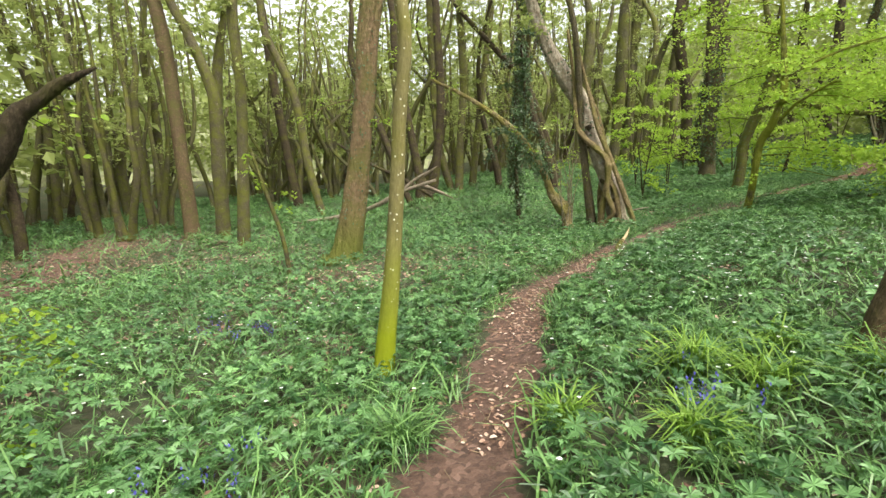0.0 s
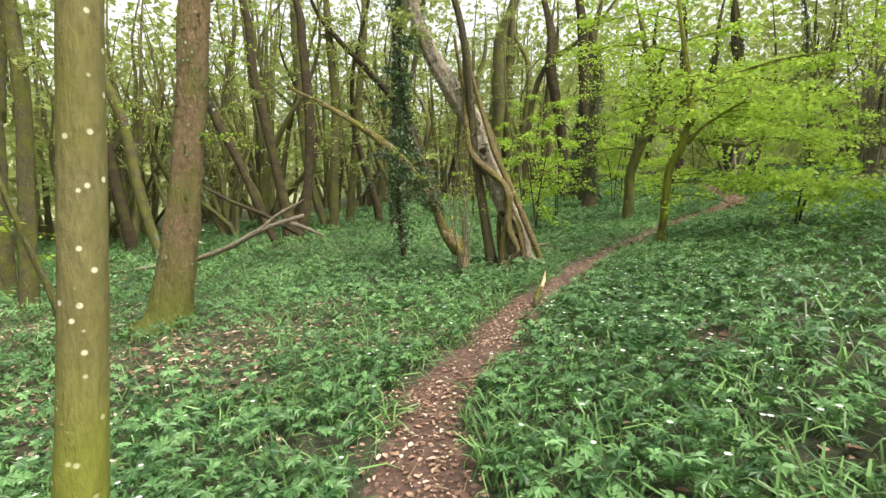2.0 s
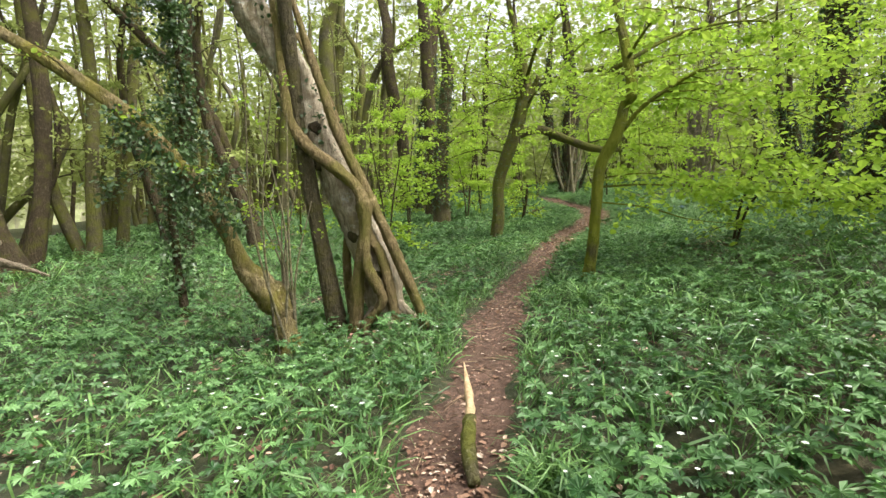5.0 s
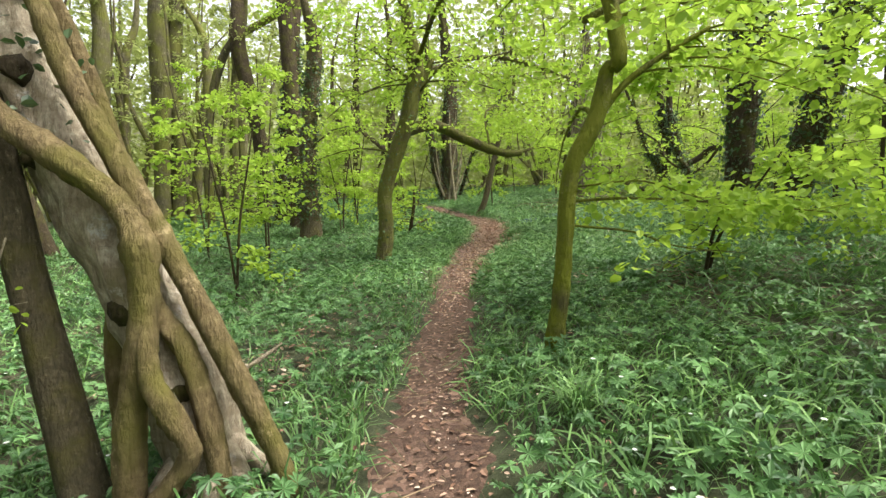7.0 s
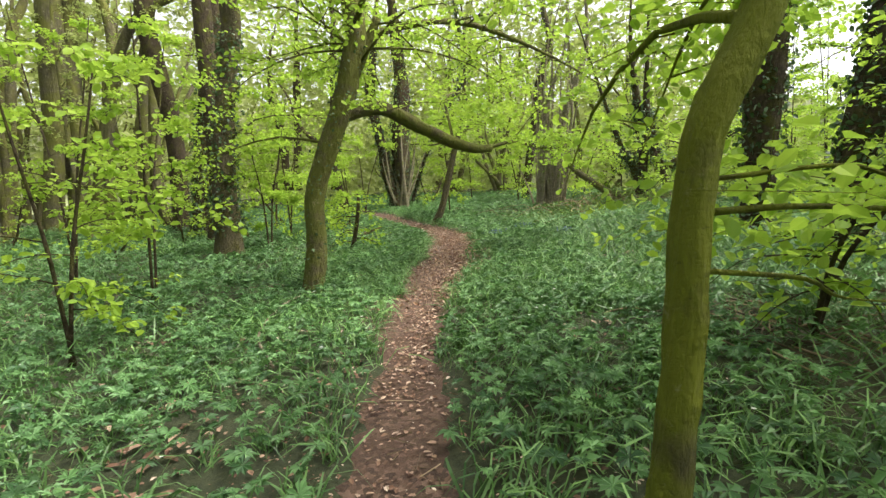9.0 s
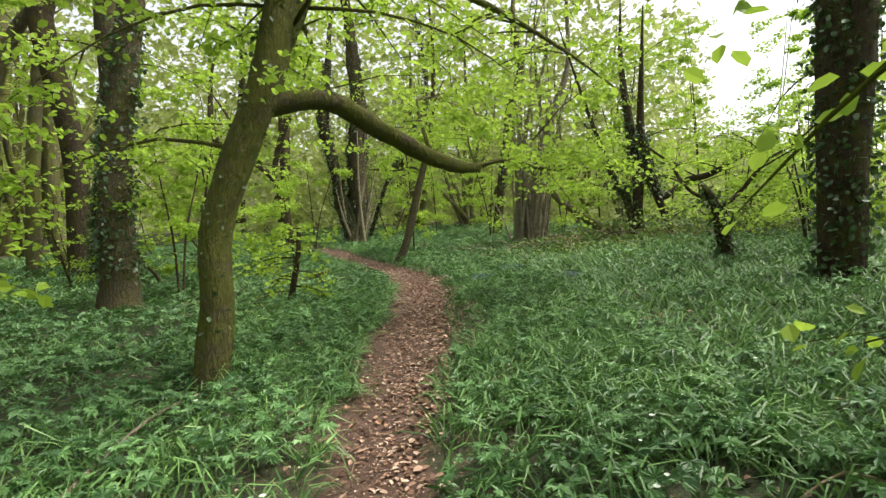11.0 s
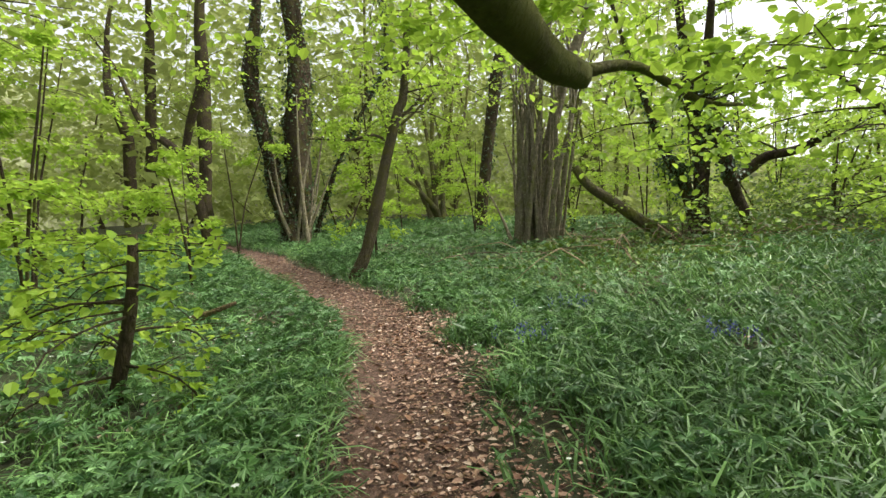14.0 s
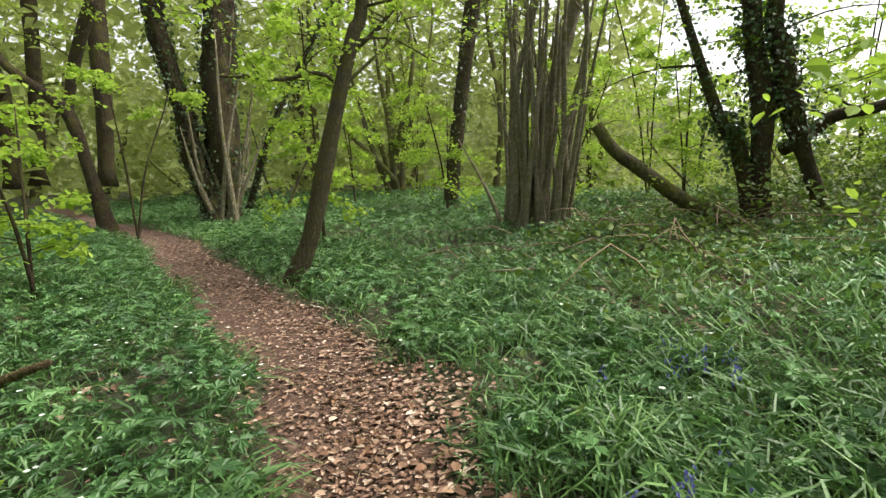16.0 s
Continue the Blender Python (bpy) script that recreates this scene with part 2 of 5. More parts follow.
def resample(points, count):
    """Points on a smooth curve through the given ones."""
    p = np.asarray(points, float)
    q = np.vstack([2 * p[0] - p[1], p, 2 * p[-1] - p[-2]])
    t = np.linspace(0, len(p) - 1 - 1e-6, count)
    i, f = t.astype(int), (t % 1)[:, None]
    a, b, c, d = q[i], q[i + 1], q[i + 2], q[i + 3]
    return 0.5 * (2 * b + (c - a) * f + (2 * a - 5 * b + 4 * c - d) * f**2 + (3 * b - 3 * c + d - a) * f**3)


TRAIL = resample(LINE, 420)


def off_path(x, y):
    """Distance from the middle of the path, and how far along it."""
    x, y = np.atleast_1d(x), np.atleast_1d(y)
    d, k = np.empty(len(x)), np.empty(len(x), int)
    for s in range(0, len(x), 20000):
        g = np.hypot(x[s:s + 20000, None] - TRAIL[:, 0], y[s:s + 20000, None] - TRAIL[:, 1])
        k[s:s + 20000] = g.argmin(1)
        d[s:s + 20000] = g.min(1)
    return d, k


def half_width(k):
    """The path is a hand wider towards its far, leafy end."""
    return 0.285 + 0.17 * np.clip((np.asarray(k) - 222) / 20, 0, 1) + 0.04 * np.sin(np.asarray(k) * 0.5) + 0.03 * np.sin(np.asarray(k) * 0.23 + 1)


def ground_z(x, y):
    x, y = np.atleast_1d(np.asarray(x, float)), np.atleast_1d(np.asarray(y, float))
    d, k = off_path(x, y)
    lumps = 0.03 * np.sin(1.7 * x + 0.6 * y) * np.sin(1.3 * y - 0.4 * x) + 0.015 * np.sin(4.1 * x - 1.3 * y) * np.sin(3.7 * y + x)
    return slope(x, y) - 0.08 + lumps * np.clip(d - 0.3, 0, 1) - 0.07 * np.exp(-(d / 0.5) ** 2)


# ---------------------------------------------------------------- building helpers
def make(name, verts, faces, mat, parent=None, label="", smooth=True):
    """One mesh object from arrays; all faces have the same number of corners."""
    verts, faces = np.asarray(verts, np.float32), np.asarray(faces, np.int32)
    me = bpy.data.meshes.new(name)
    me.vertices.add(len(verts))
    me.vertices.foreach_set("co", verts.ravel())
    k = faces.shape[1]
    me.loops.add(faces.size)
    me.loops.foreach_set("vertex_index", faces.ravel())
    me.polygons.add(len(faces))
    me.polygons.foreach_set("loop_start", np.arange(0, faces.size, k, dtype=np.int32))
    me.polygons.foreach_set("use_smooth", np.full(len(faces), smooth))
    me.update(calc_edges=True)
    me.materials.append(mat)
    ob = new(name, me)
    ob.parent = parent
    if label:
        ob["label"] = label
    return ob


def tube(points, radii, sides=10, per=4, rough=0.0, seed=0, flare=0.0):
    """A closed, tapered, slightly uneven tube along a curve: verts and quads."""
    p = np.asarray(points, float)
    m = max(3, (len(p) - 1) * per + 1)
    c = resample(p, m)
    r = np.interp(np.linspace(0, len(p) - 1, m), np.arange(len(p)), radii)
    if flare:
        h = np.linalg.norm(c - c[0], axis=1)
        r = r * (1 + flare * np.exp(-h / 0.14))
    tan = np.gradient(c, axis=0)
    tan /= np.linalg.norm(tan, axis=1, keepdims=True) + 1e-9
    ref = np.array([1.0, 0.2, 0.1]) if abs(tan[0][2]) > 0.5 else np.array([0.1, 0.2, 1.0])
    a = np.cross(tan, ref)
    a /= np.linalg.norm(a, axis=1, keepdims=True) + 1e-9
    b = np.cross(tan, a)
    g = np.random.default_rng(seed + 11)
    if rough:
        knots = max(3, m // 4)
        r = r * (1 + 0.9 * rough * np.interp(np.linspace(0, knots - 1, m), np.arange(knots), g.normal(0, 0.8, knots).clip(-1.2, 1.6)))
    ph = np.linspace(0, 2 * np.pi, sides, endpoint=False)
    wob = 1 + rough * (np.sin(2 * ph + g.uniform(0, 6)) * 0.5 + np.sin(3 * ph[None] + np.linspace(0, g.uniform(2, 5), m)[:, None]) * 0.6) + rough * 0.5 * g.normal(size=(m, sides)) + rough * 0.4 * np.sin(7 * ph[None] + np.linspace(0, g.uniform(-3, 3), m)[:, None])
    if flare:
        wob = wob + flare * 0.35 * np.exp(-h / 0.12)[:, None] * np.sin(4 * ph + g.uniform(0, 6))
    ring = c[:, None] + (a[:, None] * np.cos(ph)[None, :, None] + b[:, None] * np.sin(ph)[None, :, None]) * (r[:, None] * wob)[..., None]
    v = np.vstack([ring.reshape(-1, 3), c[:1], c[-1:]])
    i, j = np.meshgrid(np.arange(m - 1), np.arange(sides), indexing="ij")
    q = np.stack([i * sides + j, i * sides + (j + 1) % sides, (i + 1) * sides + (j + 1) % sides, (i + 1) * sides + j], -1).reshape(-1, 4)
    js = np.arange(0, sides, 2)
    cap0 = np.stack([np.full(len(js), m * sides), (js + 2) % sides, (js + 1) % sides, js], -1)
    e = (m - 1) * sides
    cap1 = np.stack([np.full(len(js), m * sides + 1), e + js, e + (js + 1) % sides, e + (js + 2) % sides], -1)
    return v, np.vstack([q, cap0, cap1])


def joined(parts):
    vs, fs, n = [], [], 0
    for v, f in parts:
        vs.append(v), fs.append(f + n)
        n += len(v)
    return np.vstack(vs), np.vstack(fs)


def turn(yaw, pitch, roll):
    """N turns: roll about x, then nose up about y, then yaw about z."""
    cy, sy, cp, sp, cr, sr = np.cos(yaw), np.sin(yaw), np.cos(pitch), np.sin(pitch), np.cos(roll), np.sin(roll)
    return np.stack([np.stack([cy * cp, -sy * cr - cy * sp * sr, sy * sr - cy * sp * cr], -1),
                     np.stack([sy * cp, cy * cr - sy * sp * sr, -cy * sr - sy * sp * cr], -1),
                     np.stack([sp, cp * sr, cp * cr], -1)], -2)


def scatter(shape, faces, at, turns, size):
    size = np.asarray(size, float)
    if size.ndim == 1:
        size = size[:, None]
    v = np.einsum("nij,nkj->nki", turns, shape[None] * size[:, None, :]) + np.asarray(at)[:, None]
    n, k = len(at), len(shape)
    return v.reshape(-1, 3), (faces[None] + (np.arange(n) * k)[:, None, None]).reshape(-1, faces.shape[1])


LEAF_SHAPE = np.array([(0, 0, 0), (0.3, 0.34, 0.07), (0.72, 0.3, 0.03), (1, 0, -0.08), (0.72, -0.3, 0.03), (0.3, -0.34, 0.07)])
LEAF_FACES = np.array([(0, 3, 2, 1), (0, 5, 4, 3)])
LEAF_QUAD = np.array([(0, 0, 0), (0.45, 0.34, 0.06), (1, 0, -0.08), (0.45, -0.34, 0.06)])
QUAD_FACES = np.array([(0, 3, 2, 1)])
STRIP = np.array([(0, 0.5, 0), (0, -0.5, 0), (0.35, 0.55, 0.5), (0.35, -0.55, 0.5), (0.72, 0.4, 0.5), (0.72, -0.4, 0.5), (1.0, 0.05, 0.05), (1.0, -0.05, 0.05)])
STRIP_FACES = np.array([(0, 1, 3, 2), (2, 3, 5, 4), (4, 5, 7, 6)])


def leaves(at, size, g, droop=(-0.9, 0.25), lean=0.6, simple=False):
    n = len(at)
    return scatter(LEAF_QUAD if simple else LEAF_SHAPE, QUAD_FACES if simple else LEAF_FACES, at, turn(g.uniform(0, 2 * np.pi, n), g.uniform(*droop, n), g.normal(0, lean, n)), size * g.uniform(0.6, 1.25, n))


def thing(name, label, category, at, group="", kind=""):
    e = new(name)
    e.empty_display_size = 0.2
    e.location = at
    return tagged(e, label, category, group, kind)


def local(points, at):
    return np.asarray(points, float) - np.asarray(at, float)


def on_up(stem, height, g, lean_keep=0.55):
    """Carry a measured stem on upward, thinning, to its full height."""
    s = [tuple(q) for q in stem]
    base = s[0][2]
    d = np.array(s[-1][:3]) - np.array(s[-2][:3])
    d = d / (np.linalg.norm(d) + 1e-9)
    r = s[-1][3]
    p = np.array(s[-1][:3])
    left = base + height - p[2]
    steps = max(1, int(left / 1.6))
    for k in range(steps):
        d = d * lean_keep + np.array([g.normal(0, 0.16), g.normal(0, 0.16), 1 - lean_keep])
        d /= np.linalg.norm(d)
        p = p + d * left / steps
        s.append((*p, max(0.014, r * (1 - 0.85 * (k + 1) / steps))))
    return s


def spray(stems, g, count, start=0.35, reach=(0.8, 2.4), leaf_per=26, leaf_size=0.07, rise=(0.0, 0.8), twigs=3, aim=None, spread=np.pi, sag=0.5, fine=True):
    """Side branches, their twigs and the leaves on them, for the given stems. Returns branch tubes and leaf places."""
    tubes, spots = [], []
    for s in stems:
        s = np.asarray(s)
        seg = np.linalg.norm(np.diff(s[:, :3], axis=0), axis=1)
        run = np.concatenate([[0], np.cumsum(seg)])
        for k in range(count):
            f = start + (1 - start) * (k + g.uniform(0, 1)) / count
            p = np.array([np.interp(f * run[-1], run, s[:, c]) for c in range(4)])
            az = g.uniform(0, 2 * np.pi) if aim is None else aim + g.uniform(-spread, spread)
            up = g.uniform(*rise)
            length = g.uniform(*reach) * (1.15 - 0.5 * f)
            out = np.array([np.cos(az), np.sin(az), 0])
            pts = [p[:3] + out * length * q + np.array([0, 0, 1]) * length * (up * q - sag * q * q) + g.normal(0, 0.035 * length, 3) * q for q in (0, 0.33, 0.66, 1)]
            r0 = min(0.45 * p[3], 0.005 + 0.008 * length)
            tubes.append(tube(pts, [r0, r0 * 0.7, r0 * 0.45, 0.003], 5 if fine else 4, 2 if fine else 1))
            lines = [pts]
            for _ in range(twigs):
                q = g.uniform(0.25, 0.9)
                b = np.array([np.interp(q, (0, 0.33, 0.66, 1), [w[c] for w in pts]) for c in range(3)])
                a2 = az + g.choice([-1, 1]) * g.uniform(0.4, 1.2)
                l2 = length * g.uniform(0.25, 0.55)
                e = b + np.array([np.cos(a2), np.sin(a2), g.uniform(-0.25, 0.3)]) * l2
                mid = (b + e) / 2 + np.array([0, 0, 0.06 * l2])
                if fine:
                    tubes.append(tube([b, mid, e], [r0 * 0.4, r0 * 0.28, 0.002], 4, 1))
                lines.append([b, mid, e])
            n = leaf_per
            for w in lines:
                w = np.asarray(w)
                t = g.uniform(0.15, 1, n) * (len(w) - 1)
                i = np.minimum(t.astype(int), len(w) - 2)
                q = w[i] + (w[i + 1] - w[i]) * (t - i)[:, None]
                spots.append(q + g.normal(0, 1, (n, 3)) * np.array([0.09, 0.09, 0.05]) * (0.5 + 0.35 * length))
                n = max(3, int(leaf_per * 0.55))
    return tubes, (np.vstack(spots) if spots else np.zeros((0, 3)))


def clear_way(p):
    """False for places that someone on the path would walk into."""
    d, _ = off_path(p[:, 0], p[:, 1])
    return ~((d < 1.35) & (p[:, 2] - slope(p[:, 0], p[:, 1]) < 2.45))


def tree(name, label, stems, mat, height=10.0, seed=1, limbs=(), dead=(), count=7, start=0.45, reach=(0.8, 2.2), leaf_per=22, leaf_size=0.075, leaf_mat=None,
         category="tree", group="", flare=0.35, sides=12, ivy=0, ivy_from=0.1, ivy_size=0.07, ivy_out=0.09, rough=0.06, rise=(0.1, 0.9), sag=0.5, grow=True, aim=None, spread=np.pi):
    """A tree: tapered stems rooted in the ground, named limbs, fine branches and a crown of single leaves."""
    g = np.random.default_rng(seed)
    foot_x, foot_y = stems[0][0][:2]
    at = np.array([foot_x, foot_y, float(ground_z(foot_x, foot_y)[0])])
    t = thing(name, label, category, at, group)
    full = []
    for k, s in enumerate(stems):
        s = on_up(s, height * g.uniform(0.85, 1.1), g) if grow else [tuple(q) for q in s]
        foot = float(ground_z(s[0][0], s[0][1])[0])
        if s[0][2] > foot - 0.1 and s[0][2] < foot + 0.6:
            s = [(s[0][0] - 0.15 * (s[1][0] - s[0][0]), s[0][1] - 0.15 * (s[1][1] - s[0][1]), foot - 0.15, s[0][3] * 1.04)] + s
        full.append(s)
        a = np.array(s)
        v, f = tube(local(a[:, :3], at), a[:, 3], sides, 5, rough, seed + k, flare)
        make("trunk" if len(stems) == 1 else "stem", v, f, mat, t)
    for k, s in enumerate(list(limbs) + list(dead)):
        a = np.array(s)
        v, f = tube(local(a[:, :3], at), a[:, 3], 9, 4, rough, seed + 50 + k)
        make("limb", v, f, mat, t)
    if count:
        tubes, spots = spray(full + [list(s) for s in limbs], g, count, start, reach, leaf_per, leaf_size, rise, sag=sag, aim=aim, spread=spread)
        tubes = [w for w in tubes if clear_way(w[0][::7]).all()] or tubes[:1]
        spots = spots[clear_way(spots)]
        v, f = joined(tubes)
        tagged(make("twigwork", local(v, at), f, mat, t), kind="stuff")
        if len(spots):
            v, f = leaves(local(spots, at), leaf_size, g, simple=(leaf_mat is LEAF_FAR or float(off_path(foot_x, foot_y)[0][0]) > 5.5))
            make("crown", v, f, leaf_mat or LEAF_SPRING, t, smooth=False)
    if ivy:
        spots = []
        for s in full:
            a = np.array(s)
            n = ivy // len(full)
            q = ivy_from + (0.8 - ivy_from) * g.random(n)
            q *= len(a) - 1
            i = np.minimum(q.astype(int), len(a) - 2)
            c = a[i] + (a[i + 1] - a[i]) * (q - i)[:, None]
            ph = g.uniform(0, 2 * np.pi, n)
            d = c[:, 3] + np.abs(g.normal(0.04, ivy_out, n)) * (0.45 + 0.55 * np.sin(q * 9 + ph) ** 2)
            spots.append(c[:, :3] + np.stack([np.cos(ph) * d, np.sin(ph) * d, g.normal(0, 0.05, n)], 1))
        v, f = leaves(local(np.vstack(spots), at), ivy_size, g, (-1.3, 0.1), 0.7)
        make("ivy", v, f, LEAF_IVY, t, "dark glossy ivy climbing the stem", smooth=False)
    return t


# ---------------------------------------------------------------- ground and path
def build_ground():
    k = np.linspace(-1, 1, 250)
    ax = np.sign(k) * (np.abs(k) * 24 + 900 * np.abs(k) ** 9)
    x, y = np.meshgrid(ax + 9, ax + 13, indexing="ij")
    z = ground_z(x.ravel(), y.ravel())
    v = np.stack([x.ravel(), y.ravel(), z], 1)
    n = len(k)
    i, j = np.meshgrid(np.arange(n - 1), np.arange(n - 1), indexing="ij")
    f = np.stack([i * n + j, (i + 1) * n + j, (i + 1) * n + j + 1, i * n + j + 1], -1).reshape(-1, 4)
    ob = make("ground", v, f, FLOOR)
    tagged(ob, "woodland floor of leaf mould under green spring plants", "ground", kind="structure")


def build_path():
    line = resample(LINE, 520)
    d = np.gradient(line, axis=0)
    d /= np.linalg.norm(d, axis=1, keepdims=True)
    side = np.stack([-d[:, 1], d[:, 0]], 1)
    _, k = off_path(line[:, 0], line[:, 1])
    g = np.random.default_rng(3)
    across = np.linspace(-1, 1, 13)
    edge = g.normal(0, 0.035, (len(line), 2))
    wl_, wr_ = half_width(k) + 0.05 + edge[:, 0], half_width(k) + 0.05 + edge[:, 1]
    off = np.where(across[None] < 0, across[None] * wr_[:, None], across[None] * wl_[:, None])
    p = line[:, None] + side[:, None] * off[..., None]
    x, y = p[..., 0].ravel(), p[..., 1].ravel()
    z = ground_z(x, y) + 0.018 + np.tile(-0.03 * np.abs(across) ** 4, len(line)) + g.normal(0, 0.004, len(x))
    m = len(across)
    i, j = np.meshgrid(np.arange(len(line) - 1), np.arange(m - 1), indexing="ij")
    f = np.stack([i * m + j, i * m + j + 1, (i + 1) * m + j + 1, (i + 1) * m + j], -1).reshape(-1, 4)
    ob = make("path", np.stack([x, y, z], 1), f, PATH_SOIL)
    tagged(ob, "narrow trodden path of reddish brown soil and dry leaves", "path", kind="structure")
    return ob


build_ground()
path = build_path()


# ---------------------------------------------------------------- trees beside the path
tree("young_tree", "slim young tree, olive bark with pale specks, algae at foot", [[(-0.38, 4.31, -0.29, 0.092), (-0.27, 4.31, 0.7, 0.069), (-0.19, 4.32, 1.79, 0.059), (-0.15, 4.32, 2.75, 0.054)]], BARK_SLIM, 9, 101, count=6, start=0.55, flare=0.3, rough=0.02, sides=16)
tree("broad_tree", "straight tree with warm brown bark and a flared foot", [[(-2.43, 12.11, -0.85, 0.35), (-2.1, 12.12, 0.88, 0.266), (-1.81, 12.12, 2.98, 0.238), (-1.54, 12.13, 5.08, 0.224)]], BARK_BROAD, 13, 102, count=12, start=0.26, leaf_per=26, rough=0.09, sides=26, flare=0.55, ivy=900, ivy_from=0.2, ivy_size=0.06)
tree("hornbeam_tree", "tall brown tree with few low branches", [[(-10.02, 19.2, -1.36, 0.289), (-10.16, 19.2, 2.3, 0.245), (-10.31, 19.2, 5.37, 0.245), (-10.57, 19.19, 7.32, 0.223)]], BARK_BROWN, 14, 103, count=9, leaf_mat=LEAF_FAR, leaf_per=40, leaf_size=0.12)
tree("hornbeam_tree", "leaning mossy tree that forks high up", [[(-8.54, 18.69, -1.29, 0.281), (-8.5, 18.69, 1.23, 0.26), (-8.43, 18.69, 3.27, 0.238), (-8.55, 18.69, 4.27, 0.216), (-9.21, 18.67, 6.11, 0.173), (-9.7, 18.66, 7.15, 0.151)]], BARK_MOSSY, 13, 104, [[(-8.81, 19.59, 3.57, 0.195), (-8.59, 19.6, 5.22, 0.163), (-8.28, 19.6, 6.61, 0.13), (-8.1, 19.61, 7.4, 0.108)]], count=8, leaf_mat=LEAF_FAR, leaf_per=40, leaf_size=0.12)
tree("hornbeam_tree", "slim mossy tree with smooth bark", [[(-6.86, 16.52, -1.24, 0.211), (-6.69, 16.53, 1.25, 0.172), (-6.54, 16.53, 3.93, 0.172), (-6.6, 16.53, 6.46, 0.163)]], BARK_MOSSY, 12, 105, count=8, leaf_mat=LEAF_FAR, leaf_per=40, leaf_size=0.12)
tree("dead_sapling", "thin leaning dead sapling with a few fresh leaves", [[(-3.43, 10.85, -0.94, 0.057), (-3.53, 10.85, -0.15, 0.051), (-3.83, 10.84, 0.85, 0.044), (-4.07, 10.84, 1.7, 0.032)]], BARK_MOSSY, 3, 106, count=5, start=0.5, reach=(0.3, 0.7), leaf_per=7, leaf_size=0.11, grow=False, flare=0.1, category="sapling")
tree("coppice_tree", "coppiced tree with a blackened stool and spreading stems", [[(-1.14, 24.13, -0.45, 0.465), (-1.39, 24.12, 0.77, 0.219), (-1.87, 24.11, 3.41, 0.178), (-2.37, 24.1, 6.19, 0.164), (-2.55, 24.1, 8.62, 0.137)], [(-0.91, 25.03, -0.39, 0.284), (-0.51, 25.04, 1.84, 0.213), (-0.33, 25.04, 4.78, 0.213), (-0.5, 25.04, 7.86, 0.184), (-0.54, 25.04, 8.86, 0.17)], [(-1.68, 22.9, -0.56, 0.138), (-2.18, 23.06, 0.53, 0.138), (-2.97, 23.32, 2.67, 0.158), (-3.77, 23.58, 4.38, 0.177), (-4.37, 23.78, 6.06, 0.138)]], BARK_DARK, 12, 107, count=6, leaf_mat=LEAF_FAR, leaf_per=40, leaf_size=0.12)
tree("wood_tree", "slender curving woodland tree", [[(-16.86, 25.93, -1.34, 0.3), (-17.02, 25.92, 1.47, 0.24), (-16.2, 25.94, 4.02, 0.21), (-16.34, 25.94, 6.77, 0.18), (-16.56, 25.93, 9.41, 0.15)]], BARK_MOSSY, 12, 108, count=9, leaf_mat=LEAF_FAR, leaf_per=44, leaf_size=0.13, group="slender woodland trees")
tree("wood_tree", "slender curving woodland tree", [[(-13.3, 23.3, -1.34, 0.216), (-13.42, 23.3, 1.19, 0.189), (-13.39, 23.3, 3.75, 0.175), (-13.64, 23.29, 5.97, 0.162), (-13.33, 23.3, 8.58, 0.135)]], BARK_MOSSY, 12, 109, count=9, leaf_mat=LEAF_FAR, leaf_per=44, leaf_size=0.13, group="slender woodland trees")
tree("wood_tree", "slender curving woodland tree", [[(-13.19, 21.75, -1.39, 0.151), (-13.37, 21.74, 1.22, 0.151), (-13.32, 21.74, 4.08, 0.151)]], BARK_MOSSY, 11, 110, count=9, leaf_mat=LEAF_FAR, leaf_per=44, leaf_size=0.13, group="slender woodland trees")
tree("wood_tree", "slender curving woodland tree", [[(-7.96, 26.3, -0.95, 0.271), (-8.39, 26.29, 1.66, 0.211), (-8.86, 26.28, 5.35, 0.196), (-9.26, 26.27, 9.38, 0.181)]], BARK_DARK, 13, 111, count=9, leaf_mat=LEAF_FAR, leaf_per=44, leaf_size=0.13, group="slender woodland trees")
tree("wood_tree", "slender curving woodland tree", [[(-5.92, 23.13, -0.93, 0.185), (-6.44, 23.12, 1.37, 0.185), (-6.89, 23.11, 4.38, 0.185), (-7.96, 23.09, 7.03, 0.159), (-8.1, 23.08, 8.42, 0.159)]], BARK_MOSSY, 13, 112, count=9, leaf_mat=LEAF_FAR, leaf_per=44, leaf_size=0.13, group="slender woodland trees")
tree("wood_tree", "slender curving woodland tree", [[(-18.78, 23.44, -1.44, 0.191), (-18.64, 23.44, 1.25, 0.191), (-18.77, 23.44, 3.84, 0.191), (-19.71, 23.42, 6.82, 0.191), (-20.02, 23.41, 8.02, 0.191)]], BARK_MOSSY, 13, 113, count=9, leaf_mat=LEAF_FAR, leaf_per=44, leaf_size=0.13, group="slender woodland trees")
tree("wood_tree", "slender curving woodland tree", [[(-18.1, 24.21, -1.41, 0.169), (-17.38, 24.23, 1.76, 0.155), (-17.17, 24.23, 5.18, 0.141), (-17.83, 24.22, 7.95, 0.141)]], BARK_MOSSY, 13, 114, count=9, leaf_mat=LEAF_FAR, leaf_per=44, leaf_size=0.13, group="slender woodland trees")
tree("wood_tree", "dark slender woodland tree", [[(-14.61, 16.56, -1.64, 0.195), (-14.57, 16.56, -0.17, 0.156), (-14.79, 16.55, 1.35, 0.136)]], BARK_DARK, 10, 115, count=9, leaf_mat=LEAF_FAR, leaf_per=44, leaf_size=0.13, group="slender woodland trees")
